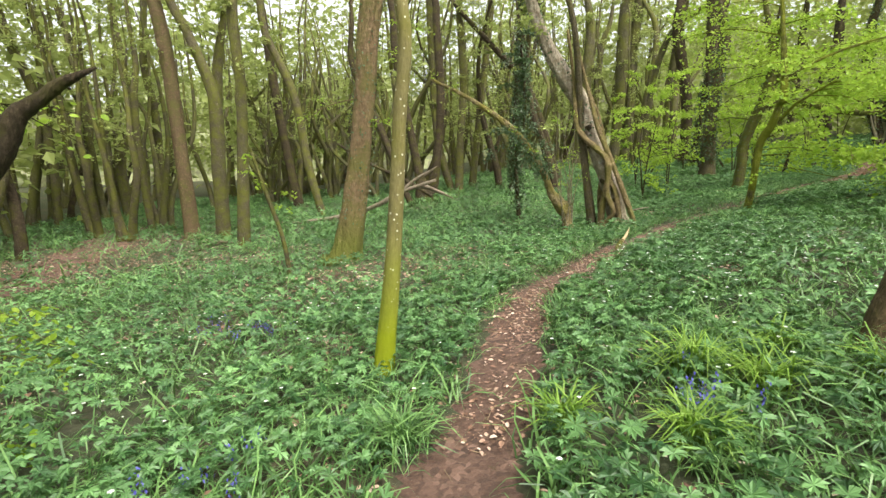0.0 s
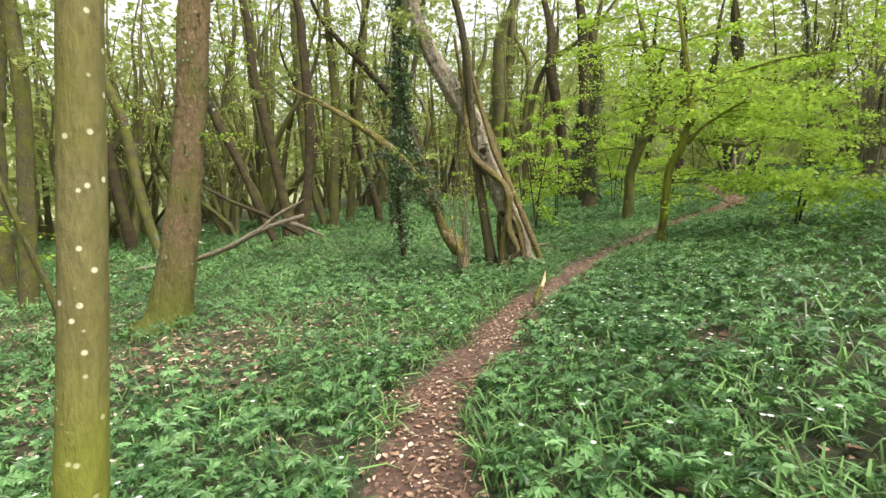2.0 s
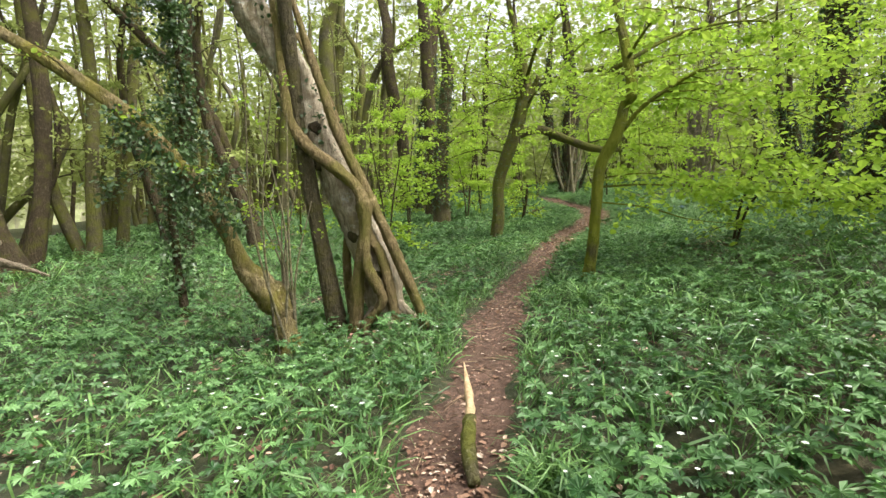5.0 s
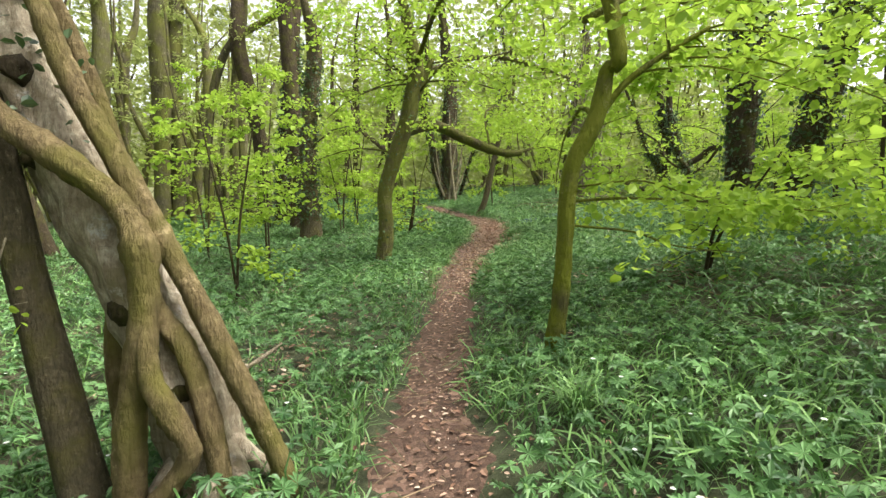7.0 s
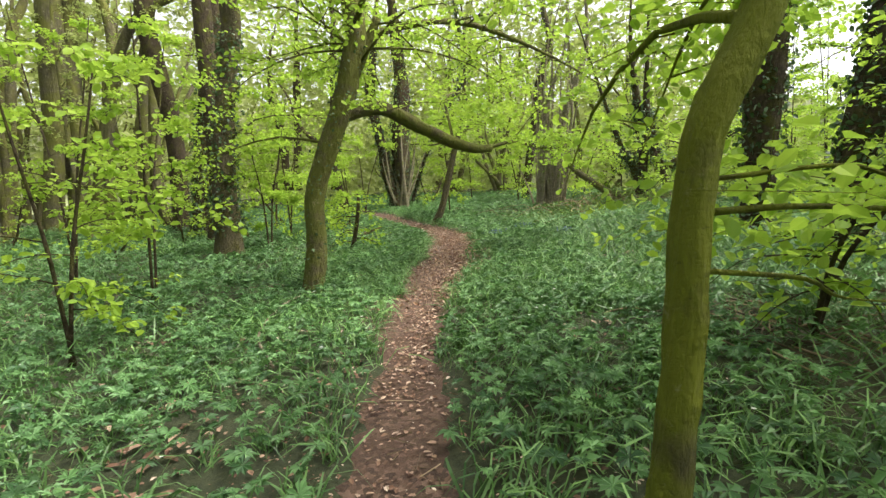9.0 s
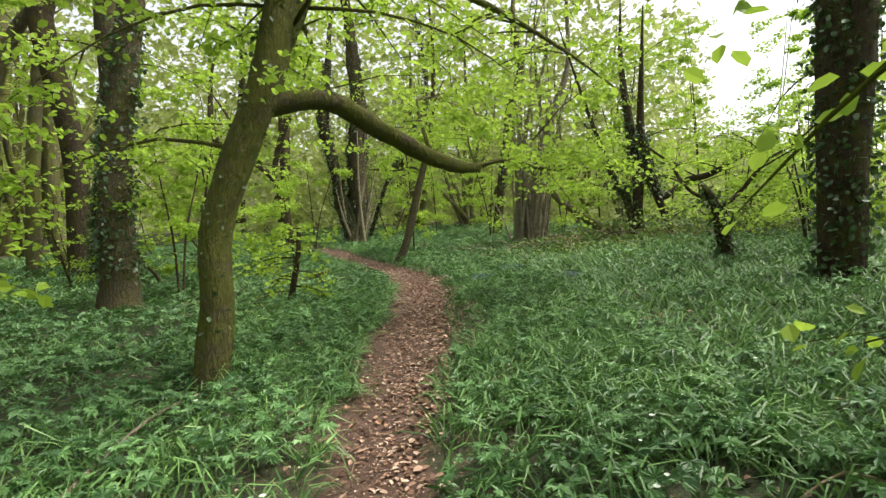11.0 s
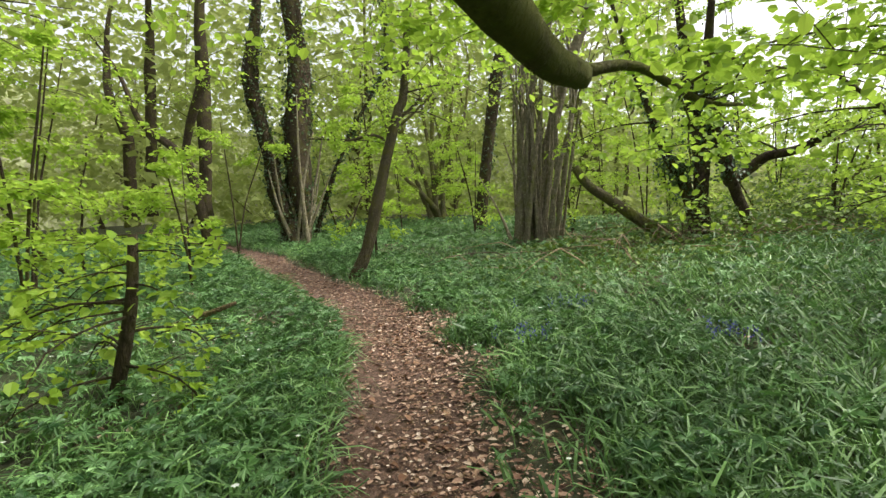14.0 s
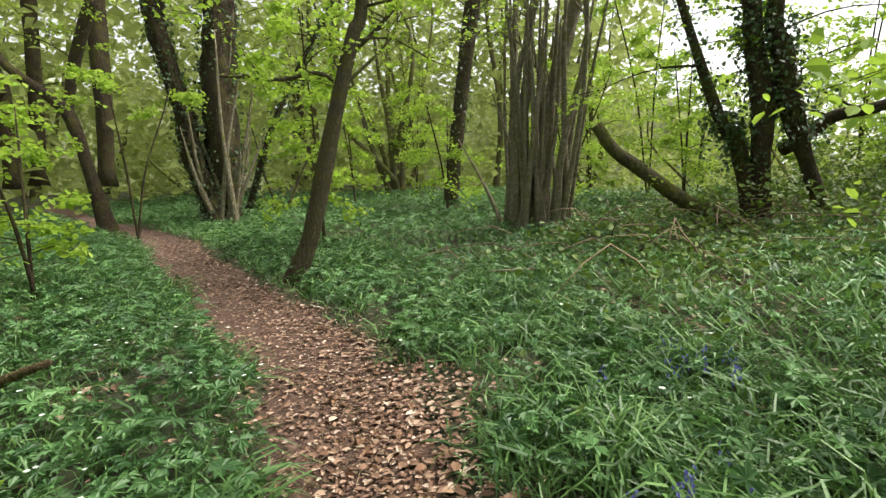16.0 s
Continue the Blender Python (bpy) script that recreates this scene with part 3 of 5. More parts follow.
tree("coppice_tree", "old coppiced tree with three tall grey stems", [[(0.53, 26.64, -0.17, 0.241), (0.64, 26.64, 2.71, 0.196), (0.8, 26.65, 5.26, 0.196), (0.59, 26.64, 9.31, 0.181)], [(1.28, 28.16, -0.02, 0.222), (1.59, 28.16, 2.77, 0.19), (1.99, 28.17, 6.33, 0.175), (2.34, 28.18, 9.73, 0.159)], [(0.17, 27.01, -0.19, 0.214), (-0.56, 26.99, 2.45, 0.183), (-0.8, 26.99, 6.17, 0.183), (-0.89, 26.99, 9.44, 0.183)]], BARK_MOSSY, 13, 116, count=6, leaf_mat=LEAF_FAR, leaf_per=40, leaf_size=0.12)
tree("ivy_tree", "thin tree wrapped in dark ivy", [[(3.08, 24.1, -0.03, 0.19), (3.14, 24.1, 2.04, 0.19), (3.31, 24.1, 4.86, 0.19), (3.43, 24.11, 8.51, 0.19)]], BARK_DARK, 11, 117, count=6, leaf_mat=LEAF_FAR, leaf_per=40, leaf_size=0.12, ivy=2600, ivy_from=0.2, ivy_size=0.1)
tree("bent_tree", "dark bent tree reaching over to one side", [[(5.65, 26.42, 0.32, 0.267), (5, 26.4, 2.64, 0.207), (3.94, 26.38, 5.17, 0.207), (2.21, 26.34, 7.09, 0.133), (0.25, 26.29, 9.21, 0.104)]], BARK_DARK, 10, 118, count=6, leaf_mat=LEAF_FAR, leaf_per=40, leaf_size=0.12)
tree("wood_tree", "straight woodland tree with grey bark", [[(12.05, 34.52, 1.24, 0.422), (11.91, 34.52, 5.12, 0.384), (11.9, 34.52, 9.37, 0.46), (11.79, 34.52, 11.42, 0.46)]], BARK_GREY, 13, 119, count=9, leaf_mat=LEAF_FAR, leaf_per=44, leaf_size=0.13, group="slender woodland trees")
tree("wood_tree", "straight woodland tree with dark bark", [[(13.34, 28.97, 1.09, 0.289), (13.25, 28.96, 4.49, 0.289), (12.52, 28.95, 8.06, 0.289)]], BARK_DARK, 13, 120, count=9, leaf_mat=LEAF_FAR, leaf_per=44, leaf_size=0.13, group="slender woodland trees")
tree("wood_tree", "straight woodland tree with dark bark", [[(12.61, 25.17, 0.85, 0.307), (12.73, 25.18, 2.76, 0.279), (12.57, 25.17, 5.65, 0.251), (12.42, 25.17, 8.66, 0.251)]], BARK_DARK, 13, 121, count=9, leaf_mat=LEAF_FAR, leaf_per=44, leaf_size=0.13, group="slender woodland trees")

# the stool with a long arching stem, its ivy and its thin shoots
ARCH = [(3.08, 12.28, -0.3, 0.16), (3.04, 12.3, -0.05, 0.14), (3.0, 12.33, 0.17, 0.15), (2.87, 12.42, 0.38, 0.13), (2.68, 12.48, 0.62, 0.11), (2.5, 12.4, 1.04, 0.095), (2.15, 12.4, 1.65, 0.074), (1.63, 12.55, 2.26, 0.062), (0.68, 12.85, 2.96, 0.048), (-0.3, 13.2, 3.5, 0.03)]
tree("arching_tree", "low coppice stool with one long arching mossy stem", [ARCH], BARK_KNOBBY, 4, 122, count=9, start=0.25, reach=(0.4, 1.1), leaf_per=5, leaf_size=0.05, grow=False, ivy=1500, ivy_from=0.6, ivy_size=0.055, ivy_out=0.16, flare=0.12, rough=0.2, sides=20)
COP = np.array(ARCH[0])
for k in range(9):
    g = np.random.default_rng(300 + k)
    b = COP[:3] + np.array([g.uniform(-0.15, 0.2), g.uniform(-0.2, 0.15), -0.05])
    tip = b + np.array([g.normal(0, 0.22), g.normal(0, 0.22), g.uniform(1.6, 3.0)])
    mid = (b + tip) / 2 + np.array([g.normal(0, 0.09), g.normal(0, 0.09), 0])
    tree("shoot", "thin upright shoot from a coppice stool", [[(*b, 0.016), (*mid, 0.012), (*tip, 0.004)]], BARK_POLE, 3, 320 + k, count=2, start=0.6, reach=(0.2, 0.5), leaf_per=4, leaf_size=0.05,
         grow=False, flare=0.0, sides=6, group="thin shoots round the stool", category="shoot")
tree("ivy_tree", "thin stem hung with dark ivy", [[(2.3, 15.6, -0.4, 0.07), (2.2, 15.7, 1.5, 0.06), (2.45, 15.8, 3.0, 0.05), (2.3, 15.9, 5.0, 0.04)]], BARK_DARK, 8, 123, count=20, start=0.2, reach=(0.5, 1.4), leaf_per=44, leaf_size=0.085, leaf_mat=LEAF_IVY, sag=0.8, ivy=2600, ivy_from=0.24, ivy_size=0.075, ivy_out=0.2)
tree("grey_pole_tree", "straight grey tree leaning beside a twisted trunk", [[(3.65, 12.28, -0.14, 0.124), (3.56, 12.37, 0.58, 0.104), (3.48, 12.44, 1.21, 0.092), (3.39, 12.52, 1.98, 0.088), (3.33, 12.58, 2.65, 0.088)]], BARK_GREY, 10, 124, count=6, start=0.5, flare=0.18, rough=0.03, sides=16, leaf_mat=LEAF_FAR, leaf_per=40, leaf_size=0.12)


def twisted_tree():
    """An old pale trunk, hollowed, with vine-like stems wound round it."""
    core = [(4.19, 12.02, -0.11, 0.225), (4.11, 12.1, 0.52, 0.2), (3.96, 12.24, 1.03, 0.185), (3.77, 12.41, 1.56, 0.185), (3.56, 12.61, 2.24, 0.19), (3.4, 12.76, 2.79, 0.18)]
    t = tree("twisted_tree", "old pale leaning tree with thick stems twisted round its trunk", [core], BARK_TWIST, 9, 125, count=7, start=0.5, flare=0.1, rough=0.13, sides=24, leaf_mat=LEAF_FAR, leaf_per=40, leaf_size=0.12, ivy=500, ivy_from=0.45, ivy_size=0.06)
    at = np.array(t.location)
    c = np.array(core)
    side, near = np.array([0.73, -0.67, 0.0]), np.array([-0.67, -0.73, 0.0])
    vines = ([(4.42, 11.56, -0.1, 0.07), (4.38, 11.6, 0.13, 0.072), (4.25, 11.72, 0.54, 0.076), (4.12, 11.84, 0.94, 0.076), (3.99, 11.96, 1.32, 0.076), (3.84, 12.1, 1.74, 0.072), (3.69, 12.24, 2.16, 0.068), (3.6, 12.32, 2.53, 0.064), (3.45, 12.5, 3.2, 0.05), (3.2, 12.7, 4.3, 0.03)],
             [(3.8, 11.86, -0.15, 0.055), (3.85, 11.87, -0.03, 0.057), (3.99, 11.76, 0.22, 0.072), (3.93, 11.79, 0.42, 0.069), (3.86, 11.86, 0.65, 0.061), (3.87, 11.9, 0.95, 0.05)],
             [(3.75, 12.01, -0.15, 0.09), (3.77, 12.01, -0.03, 0.089), (3.8, 11.99, 0.45, 0.085), (3.86, 11.93, 0.87, 0.085), (3.87, 11.92, 1.25, 0.095), (3.8, 11.98, 1.51, 0.077), (3.61, 12.16, 1.74, 0.074), (3.4, 12.35, 1.96, 0.07), (3.26, 12.48, 2.22, 0.066), (3.21, 12.52, 2.51, 0.058), (3.15, 12.6, 3.4, 0.045), (3.0, 12.7, 4.5, 0.03)],
             [(4.15, 11.75, -0.1, 0.06), (4.11, 11.8, 0.33, 0.067), (4.04, 11.87, 0.73, 0.067), (3.94, 11.97, 0.97, 0.059), (3.86, 12.0, 1.3, 0.045)],
             [(3.9, 12.45, -0.1, 0.06), (3.85, 12.45, 0.7, 0.055), (3.98, 12.5, 1.5, 0.05), (3.85, 12.6, 2.3, 0.045), (3.5, 12.95, 3.4, 0.03)])
    for k, s in enumerate(vines):
        a = np.array(s)
        v, f = tube(local(a[:, :3], at), a[:, 3] * 0.86, 16, 9, 0.12, 60 + k)
        make("vine", v, f, BARK_VINE, t, "thick brown woody vine wound round the trunk")
    for k, (h, a, r) in enumerate(((0.95, 1.9, 0.07), (1.75, 2.2, 0.055), (2.2, 1.2, 0.07), (2.55, 2.0, 0.06), (0.5, 1.4, 0.06))):
        i = np.interp(h, c[:, 2], np.arange(len(c)))
        p = c[int(i)] + (c[min(int(i) + 1, len(c) - 1)] - c[int(i)]) * (i % 1)
        d = side * np.cos(a) + near * np.sin(a)
        pts = [p[:3] + d * (p[3] * 0.6), p[:3] + d * (p[3] + 0.005), p[:3] + d * (p[3] + 0.035)]
        v, f = tube(local(pts, at), [r * 1.3, r, r * 0.55], 10, 3, 0.2, 80 + k)
        make("knot", v, f, BARK_DARK, t, "dark rotted knot")
    for k, (a, r) in enumerate(((0.0, 0.5), (0.6, 0.42), (1.2, 0.4), (2.3, 0.4))):
        d = side * np.cos(a) + near * np.sin(a)
        b = c[0][:3]
        pts = [b + d * 0.1 + np.array([0, 0, 0.28]), b + d * 0.26 + np.array([0, 0, 0.12]), b + d * r + np.array([0, 0, -0.06]), b + d * (r + 0.2) + np.array([0, 0, -0.2])]
        v, f = tube(local(pts, at), [0.07, 0.06, 0.045, 0.02], 8, 4, 0.1, 40 + k)
        make("root", v, f, BARK_TWIST, t)


twisted_tree()

tree("path_tree", "crooked mossy young tree beside the path under bright spring leaves", [[(6.77, 11.31, 0.02, 0.097), (6.8, 11.28, 0.36, 0.088), (6.81, 11.26, 0.53, 0.076), (6.84, 11.23, 0.95, 0.071), (6.86, 11.21, 1.44, 0.076), (6.89, 11.17, 1.81, 0.073), (7.01, 11.04, 2.16, 0.08), (7.07, 10.97, 2.55, 0.069), (7.1, 10.92, 2.94, 0.061)]], BARK_GREEN, 7, 126, [[(7.18, 11.07, 2.23, 0.034), (7.31, 10.91, 2.49, 0.027), (7.47, 10.72, 2.67, 0.025), (7.63, 10.53, 2.82, 0.023), (7.75, 10.39, 2.92, 0.021)],
     [(6.95, 11.25, 1.5, 0.013), (7.4, 10.85, 1.52, 0.011), (8.1, 10.2, 1.45, 0.009), (9.0, 9.6, 1.35, 0.005)], [(7.05, 11.15, 3.0, 0.03), (8.2, 10.9, 3.6, 0.022), (9.6, 10.6, 3.9, 0.015), (11.2, 10.6, 3.9, 0.006)]],
     [[(6.9, 11.2, 1.3, 0.01), (7.5, 10.9, 1.22, 0.009), (8.2, 10.75, 1.05, 0.007), (8.9, 10.3, 0.95, 0.004)], [(6.92, 11.18, 1.62, 0.009), (7.3, 10.75, 1.66, 0.008), (7.9, 10.5, 1.52, 0.006), (8.5, 10.4, 1.55, 0.003)]],
     count=16, start=0.36, reach=(1.2, 3.2), leaf_per=60, leaf_size=0.085, rise=(0.05, 0.5), sides=18, rough=0.1)
tree("forked_tree", "mossy forked tree with a long low bough over the path", [[(9.77, 17.1, 0.18, 0.187), (9.83, 17.02, 1.1, 0.165), (9.83, 17.03, 1.81, 0.172), (9.97, 16.84, 2.58, 0.18), (10.12, 16.62, 3.27, 0.165), (10.19, 16.52, 3.89, 0.158), (10.22, 16.47, 4.44, 0.158)]], BARK_OLIVE, 8, 127, [[(10.24, 16.7, 3.45, 0.108), (10.37, 16.51, 3.87, 0.093), (10.48, 16.36, 4.29, 0.072), (10.53, 16.29, 4.5, 0.065)],
     [(10.1, 16.75, 3.05, 0.125), (10.75, 16.45, 3.22, 0.112), (11.5, 16.3, 3.0, 0.108), (12.3, 16.2, 2.82, 0.105), (12.95, 16.15, 2.76, 0.095), (13.4, 16.09, 2.8, 0.075)],
     [(13.35, 16.1, 2.8, 0.035), (13.9, 15.85, 2.95, 0.028), (14.6, 15.5, 2.85, 0.02), (15.4, 15.1, 2.95, 0.01)],
     [(13.35, 16.1, 2.84, 0.025), (13.7, 16.4, 3.2, 0.018), (14.2, 16.7, 3.5, 0.01)],
     [(10.3, 16.5, 4.2, 0.06), (11.8, 15.8, 4.7, 0.045), (13.5, 15.1, 4.5, 0.03), (15.2, 14.4, 4.0, 0.01)], [(10.3, 16.6, 4.1, 0.05), (11.6, 17.7, 4.6, 0.035), (13.4, 19.0, 4.4, 0.01)],
     [(10.25, 16.5, 4.3, 0.05), (9.4, 15.0, 4.9, 0.035), (8.4, 13.4, 4.7, 0.01)], [(12.3, 16.2, 2.9, 0.03), (13.2, 17.0, 3.9, 0.025), (14.8, 17.4, 4.3, 0.012), (16.0, 17.2, 4.2, 0.006)]],
     count=12, start=0.3, reach=(1.0, 2.8), leaf_per=50, leaf_size=0.08, rise=(0.0, 0.6), sides=18, rough=0.09, ivy=260, ivy_from=0.02, ivy_size=0.05)
tree("leafy_sapling", "small sapling with bright fresh leaves", [[(12.87, 19.58, 0.73, 0.058), (12.95, 19.47, 1.45, 0.047), (12.97, 19.44, 2.03, 0.035)]], BARK_DARK, 1.8, 128, grow=False, count=18, start=0.25, reach=(0.6, 1.5), leaf_per=14, leaf_size=0.09, flare=0.1, rise=(0, 0.3), category="sapling")
tree("slender_tree", "slender leaning tree at the bend of the path", [[(18.21, 21.25, 1.29, 0.132), (18.29, 21.06, 1.79, 0.11), (18.38, 20.83, 2.79, 0.11), (18.45, 20.65, 3.56, 0.095), (18.53, 20.46, 4.31, 0.088), (18.57, 20.34, 4.72, 0.081)]], BARK_GREY, 8, 129, [[(19.05, 21, 3.87, 0.031), (18.93, 21.31, 4.03, 0.031), (18.75, 21.75, 3.95, 0.028), (18.58, 22.19, 3.99, 0.024), (18.44, 22.55, 4.02, 0.016)], [(19.11, 20.94, 4.26, 0.035), (19.22, 20.65, 4.48, 0.031), (19.34, 20.35, 4.81, 0.028), (19.39, 20.23, 4.99, 0.024)]], count=8, start=0.35, reach=(0.8, 2.0), leaf_per=40, rough=0.03)
tree("coppice_tree", "large double coppice tree with furrowed dark bark", [[(22.72, 27.2, 1.9, 0.3), (22.68, 27.35, 2.6, 0.25), (22.5, 27.62, 3.6, 0.27), (22.45, 27.75, 4.64, 0.24), (22.25, 28.1, 6.16, 0.22), (22.2, 28.3, 7.39, 0.2)], [(23.08, 27.06, 1.94, 0.356), (23.04, 27.15, 3.24, 0.371), (23.03, 27.18, 4.68, 0.386), (23.04, 27.16, 6.1, 0.416), (23.07, 27.08, 7.48, 0.416)], [(24.5, 27.8, 2.12, 0.083), (24.69, 27.33, 3.67, 0.083), (24.93, 26.72, 5.27, 0.075), (25.32, 25.73, 7.14, 0.067), (25.51, 25.24, 8.06, 0.067)]], BARK_DARK, 12, 130, leaf_per=44, count=9, start=0.2, ivy=5200, ivy_from=0.1, ivy_size=0.09, ivy_out=0.13, rough=0.2, sides=22, flare=0.7)
for k in range(12):
    g = np.random.default_rng(560 + k)
    b = np.array([22.85, 27.0, 0.0]) + np.array([g.normal(0, 0.3), g.normal(-0.1, 0.25), 0])
    b[2] = float(ground_z(b[0], b[1])[0]) - 0.05
    tip = b + np.array([g.normal(0, 0.5), g.normal(0, 0.5), g.uniform(1.6, 5.5)])
    mid = (b + tip) / 2 + g.normal(0, 0.12, 3)
    tree("shoot", "pale leaning pole at the foot of a double coppice tree", [[(*b, g.uniform(0.04, 0.1)), (*mid, 0.045), (*tip, 0.012)]], BARK_POLE, 3, 580 + k, count=0, grow=False, flare=0.2, sides=8, rough=0.15, group="poles round the double coppice", category="shoot")
tree("dark_tree", "dark straight tree with sparse ivy", [[(25.92, 21.97, 2.22, 0.22), (25.97, 21.84, 3.46, 0.204), (26.04, 21.66, 4.98, 0.188), (26.14, 21.42, 6.76, 0.22), (26.19, 21.29, 7.64, 0.22)]], BARK_DARK, 12, 131, leaf_per=44, count=8, start=0.3, ivy=600, ivy_size=0.09)
tree("pole_coppice", "coppice stool with a dense bundle of tall pale poles", [[(21.77, 19.19, 1.74, 0.1), (21.79, 19.15, 2.97, 0.085), (21.86, 18.95, 4.34, 0.08), (21.91, 18.84, 5.67, 0.07)], [(21.82, 18.86, 1.75, 0.13), (21.88, 18.71, 3.05, 0.12), (22, 18.43, 4.5, 0.115), (22.11, 18.13, 5.63, 0.11)], [(21.74, 19, 1.74, 0.081), (21.72, 19.03, 2.76, 0.071), (21.69, 19.11, 4.22, 0.06)], [(21.63, 18.43, 1.74, 0.078), (21.64, 18.38, 2.72, 0.068), (21.72, 18.2, 3.66, 0.058), (21.82, 17.94, 4.95, 0.044)], [(22.04, 19.38, 1.77, 0.085), (22.07, 19.31, 3.31, 0.063), (22.1, 19.23, 4.82, 0.053)]], BARK_POLE, 9, 132, count=5, start=0.35, flare=0.3, rough=0.14, sides=16)
POLE = np.array([(21.82, 18.86, 1.75, 0.152), (21.88, 18.71, 3.05, 0.152), (22, 18.43, 4.5, 0.152), (22.11, 18.13, 5.63, 0.162)][0])
for k in range(30):
    g = np.random.default_rng(500 + k)
    b = POLE[:3] + np.array([g.normal(0, 0.22), g.normal(0, 0.3), 0])
    b[2] = float(ground_z(b[0], b[1])[0]) - 0.05
    tip = b + np.array([g.normal(0, 0.35), g.normal(0, 0.45), g.uniform(1.8, 5.5)])
    mid = (b + tip) / 2 + g.normal(0, 0.07, 3)
    tree("shoot", "thin pale pole in a coppice bundle", [[(*b, g.uniform(0.03, 0.07)), (*mid, g.uniform(0.025, 0.05)), (*tip, 0.012)]], BARK_POLE, 3, 520 + k, count=0, grow=False, flare=0, sides=6, group="poles in the coppice bundle", category="shoot")
tree("fallen_tree", "leaning mossy dead stem propped in the thicket", [[(21.45, 15.97, 1.82, 0.136), (21.24, 16.49, 2.14, 0.119), (21.02, 17.05, 2.58, 0.102), (20.85, 17.48, 2.92, 0.094), (20.76, 17.72, 3.28, 0.085)]], BARK_MOSSY, 3, 133, count=4, start=0.4, reach=(0.3, 0.8), leaf_per=4, grow=False)
tree("ivy_tree", "old thorn tree thick with ivy and broken stems", [[(21.57, 15.4, 1.86, 0.126), (21.55, 15.46, 2.65, 0.143), (21.55, 15.45, 3.55, 0.168), (21.5, 15.59, 4.35, 0.143), (21.48, 15.64, 4.98, 0.126)], [(21.63, 15.54, 1.86, 0.145), (21.57, 15.67, 2.5, 0.111), (21.52, 15.81, 3.09, 0.128), (21.43, 16.05, 3.42, 0.085)], [(21.73, 14.63, 1.93, 0.107), (21.63, 14.89, 2.71, 0.099), (21.54, 15.1, 3.43, 0.165), (21.49, 15.24, 4.22, 0.148), (21.45, 15.34, 4.92, 0.107)]], BARK_DARK, 6, 134, [[(22.35, 15.0, 2.9, 0.1), (22.55, 14.6, 3.15, 0.11), (22.52, 14.28, 3.4, 0.1), (22.31, 13.74, 3.48, 0.085), (22.0, 12.9, 3.9, 0.05)]], count=7, start=0.35, reach=(0.8, 2.2), leaf_per=40, leaf_size=0.085, ivy=2600, ivy_from=0.38, ivy_size=0.07, ivy_out=0.17)
tree("bent_tree", "dark bent tree with a low arching stem", [[(21.52, 29.59, 1.86, 0.214), (21.4, 29.88, 3.14, 0.143), (21.27, 30.23, 4.53, 0.157), (21.08, 30.7, 5.09, 0.128), (20.68, 31.72, 6, 0.1)]], BARK_DARK, 8, 135, [[(21.73, 31.08, 4.68, 0.119), (21.83, 30.83, 5.97, 0.133), (21.97, 30.47, 7.09, 0.148), (22.07, 30.22, 7.65, 0.148)]], count=7)
tree("wood_tree", "straight woodland tree with dark bark", [[(23.54, 37.06, 3.09, 0.233), (23.51, 37.14, 5.09, 0.233), (23.49, 37.18, 6.59, 0.233)]], BARK_DARK, 12, 136, count=8, group="slender woodland trees")
tree("wood_tree", "straight woodland tree with dark bark", [[(24.03, 33.09, 3.05, 0.237), (24.06, 32.99, 5.37, 0.255), (24.06, 33.01, 7.3, 0.274), (24.06, 33, 8.84, 0.274)]], BARK_DARK, 12, 137, count=8, group="slender woodland trees")
tree("wood_tree", "straight woodland tree with dark bark", [[(24.51, 37.37, 3.22, 0.205), (24.56, 37.24, 5.84, 0.226), (24.59, 37.18, 8.58, 0.226), (24.59, 37.17, 9.73, 0.226)]], BARK_DARK, 12, 138, count=8, group="slender woodland trees")
tree("wood_tree", "tall brown woodland tree", [[(8.12, 32.51, 0.84, 0.313), (8.31, 32.29, 3.83, 0.292), (8.5, 32.06, 7.04, 0.292), (8.55, 32, 9.41, 0.271)]], BARK_FAR, 13, 139, count=9, leaf_mat=LEAF_FAR, leaf_per=44, leaf_size=0.13, group="slender woodland trees")
tree("coppice_tree", "tall coppiced tree with four brown stems", [[(10.99, 34.28, 1.15, 0.394), (11.16, 34.08, 4.19, 0.345), (11.26, 33.96, 7.29, 0.419), (11.31, 33.9, 10.79, 0.443)], [(11.69, 34.18, 1.2, 0.327), (11.9, 33.94, 4.23, 0.277), (11.81, 34.05, 7.65, 0.327), (12.03, 33.78, 10.98, 0.327)], [(12.28, 33.87, 1.23, 0.254), (12.56, 33.53, 4.24, 0.229), (12.93, 33.09, 7.43, 0.203), (12.86, 33.17, 9.62, 0.178)], [(11.63, 30.39, 1.02, 0.201), (11.67, 30.34, 3.89, 0.179), (11.91, 30.05, 6.48, 0.179), (12.48, 29.38, 8.38, 0.156), (13.7, 27.93, 9.39, 0.134)]], BARK_FAR, 13, 140, count=6, leaf_mat=LEAF_FAR, leaf_per=40, leaf_size=0.12)
tree("wood_tree", "straight woodland tree with brown bark", [[(10.61, 38.56, 1.84, 0.301), (10.76, 38.38, 5.08, 0.246), (11, 38.1, 9.3, 0.219)]], BARK_FAR, 12, 141, count=8, leaf_mat=LEAF_FAR, leaf_per=44, leaf_size=0.13, group="slender woodland trees")
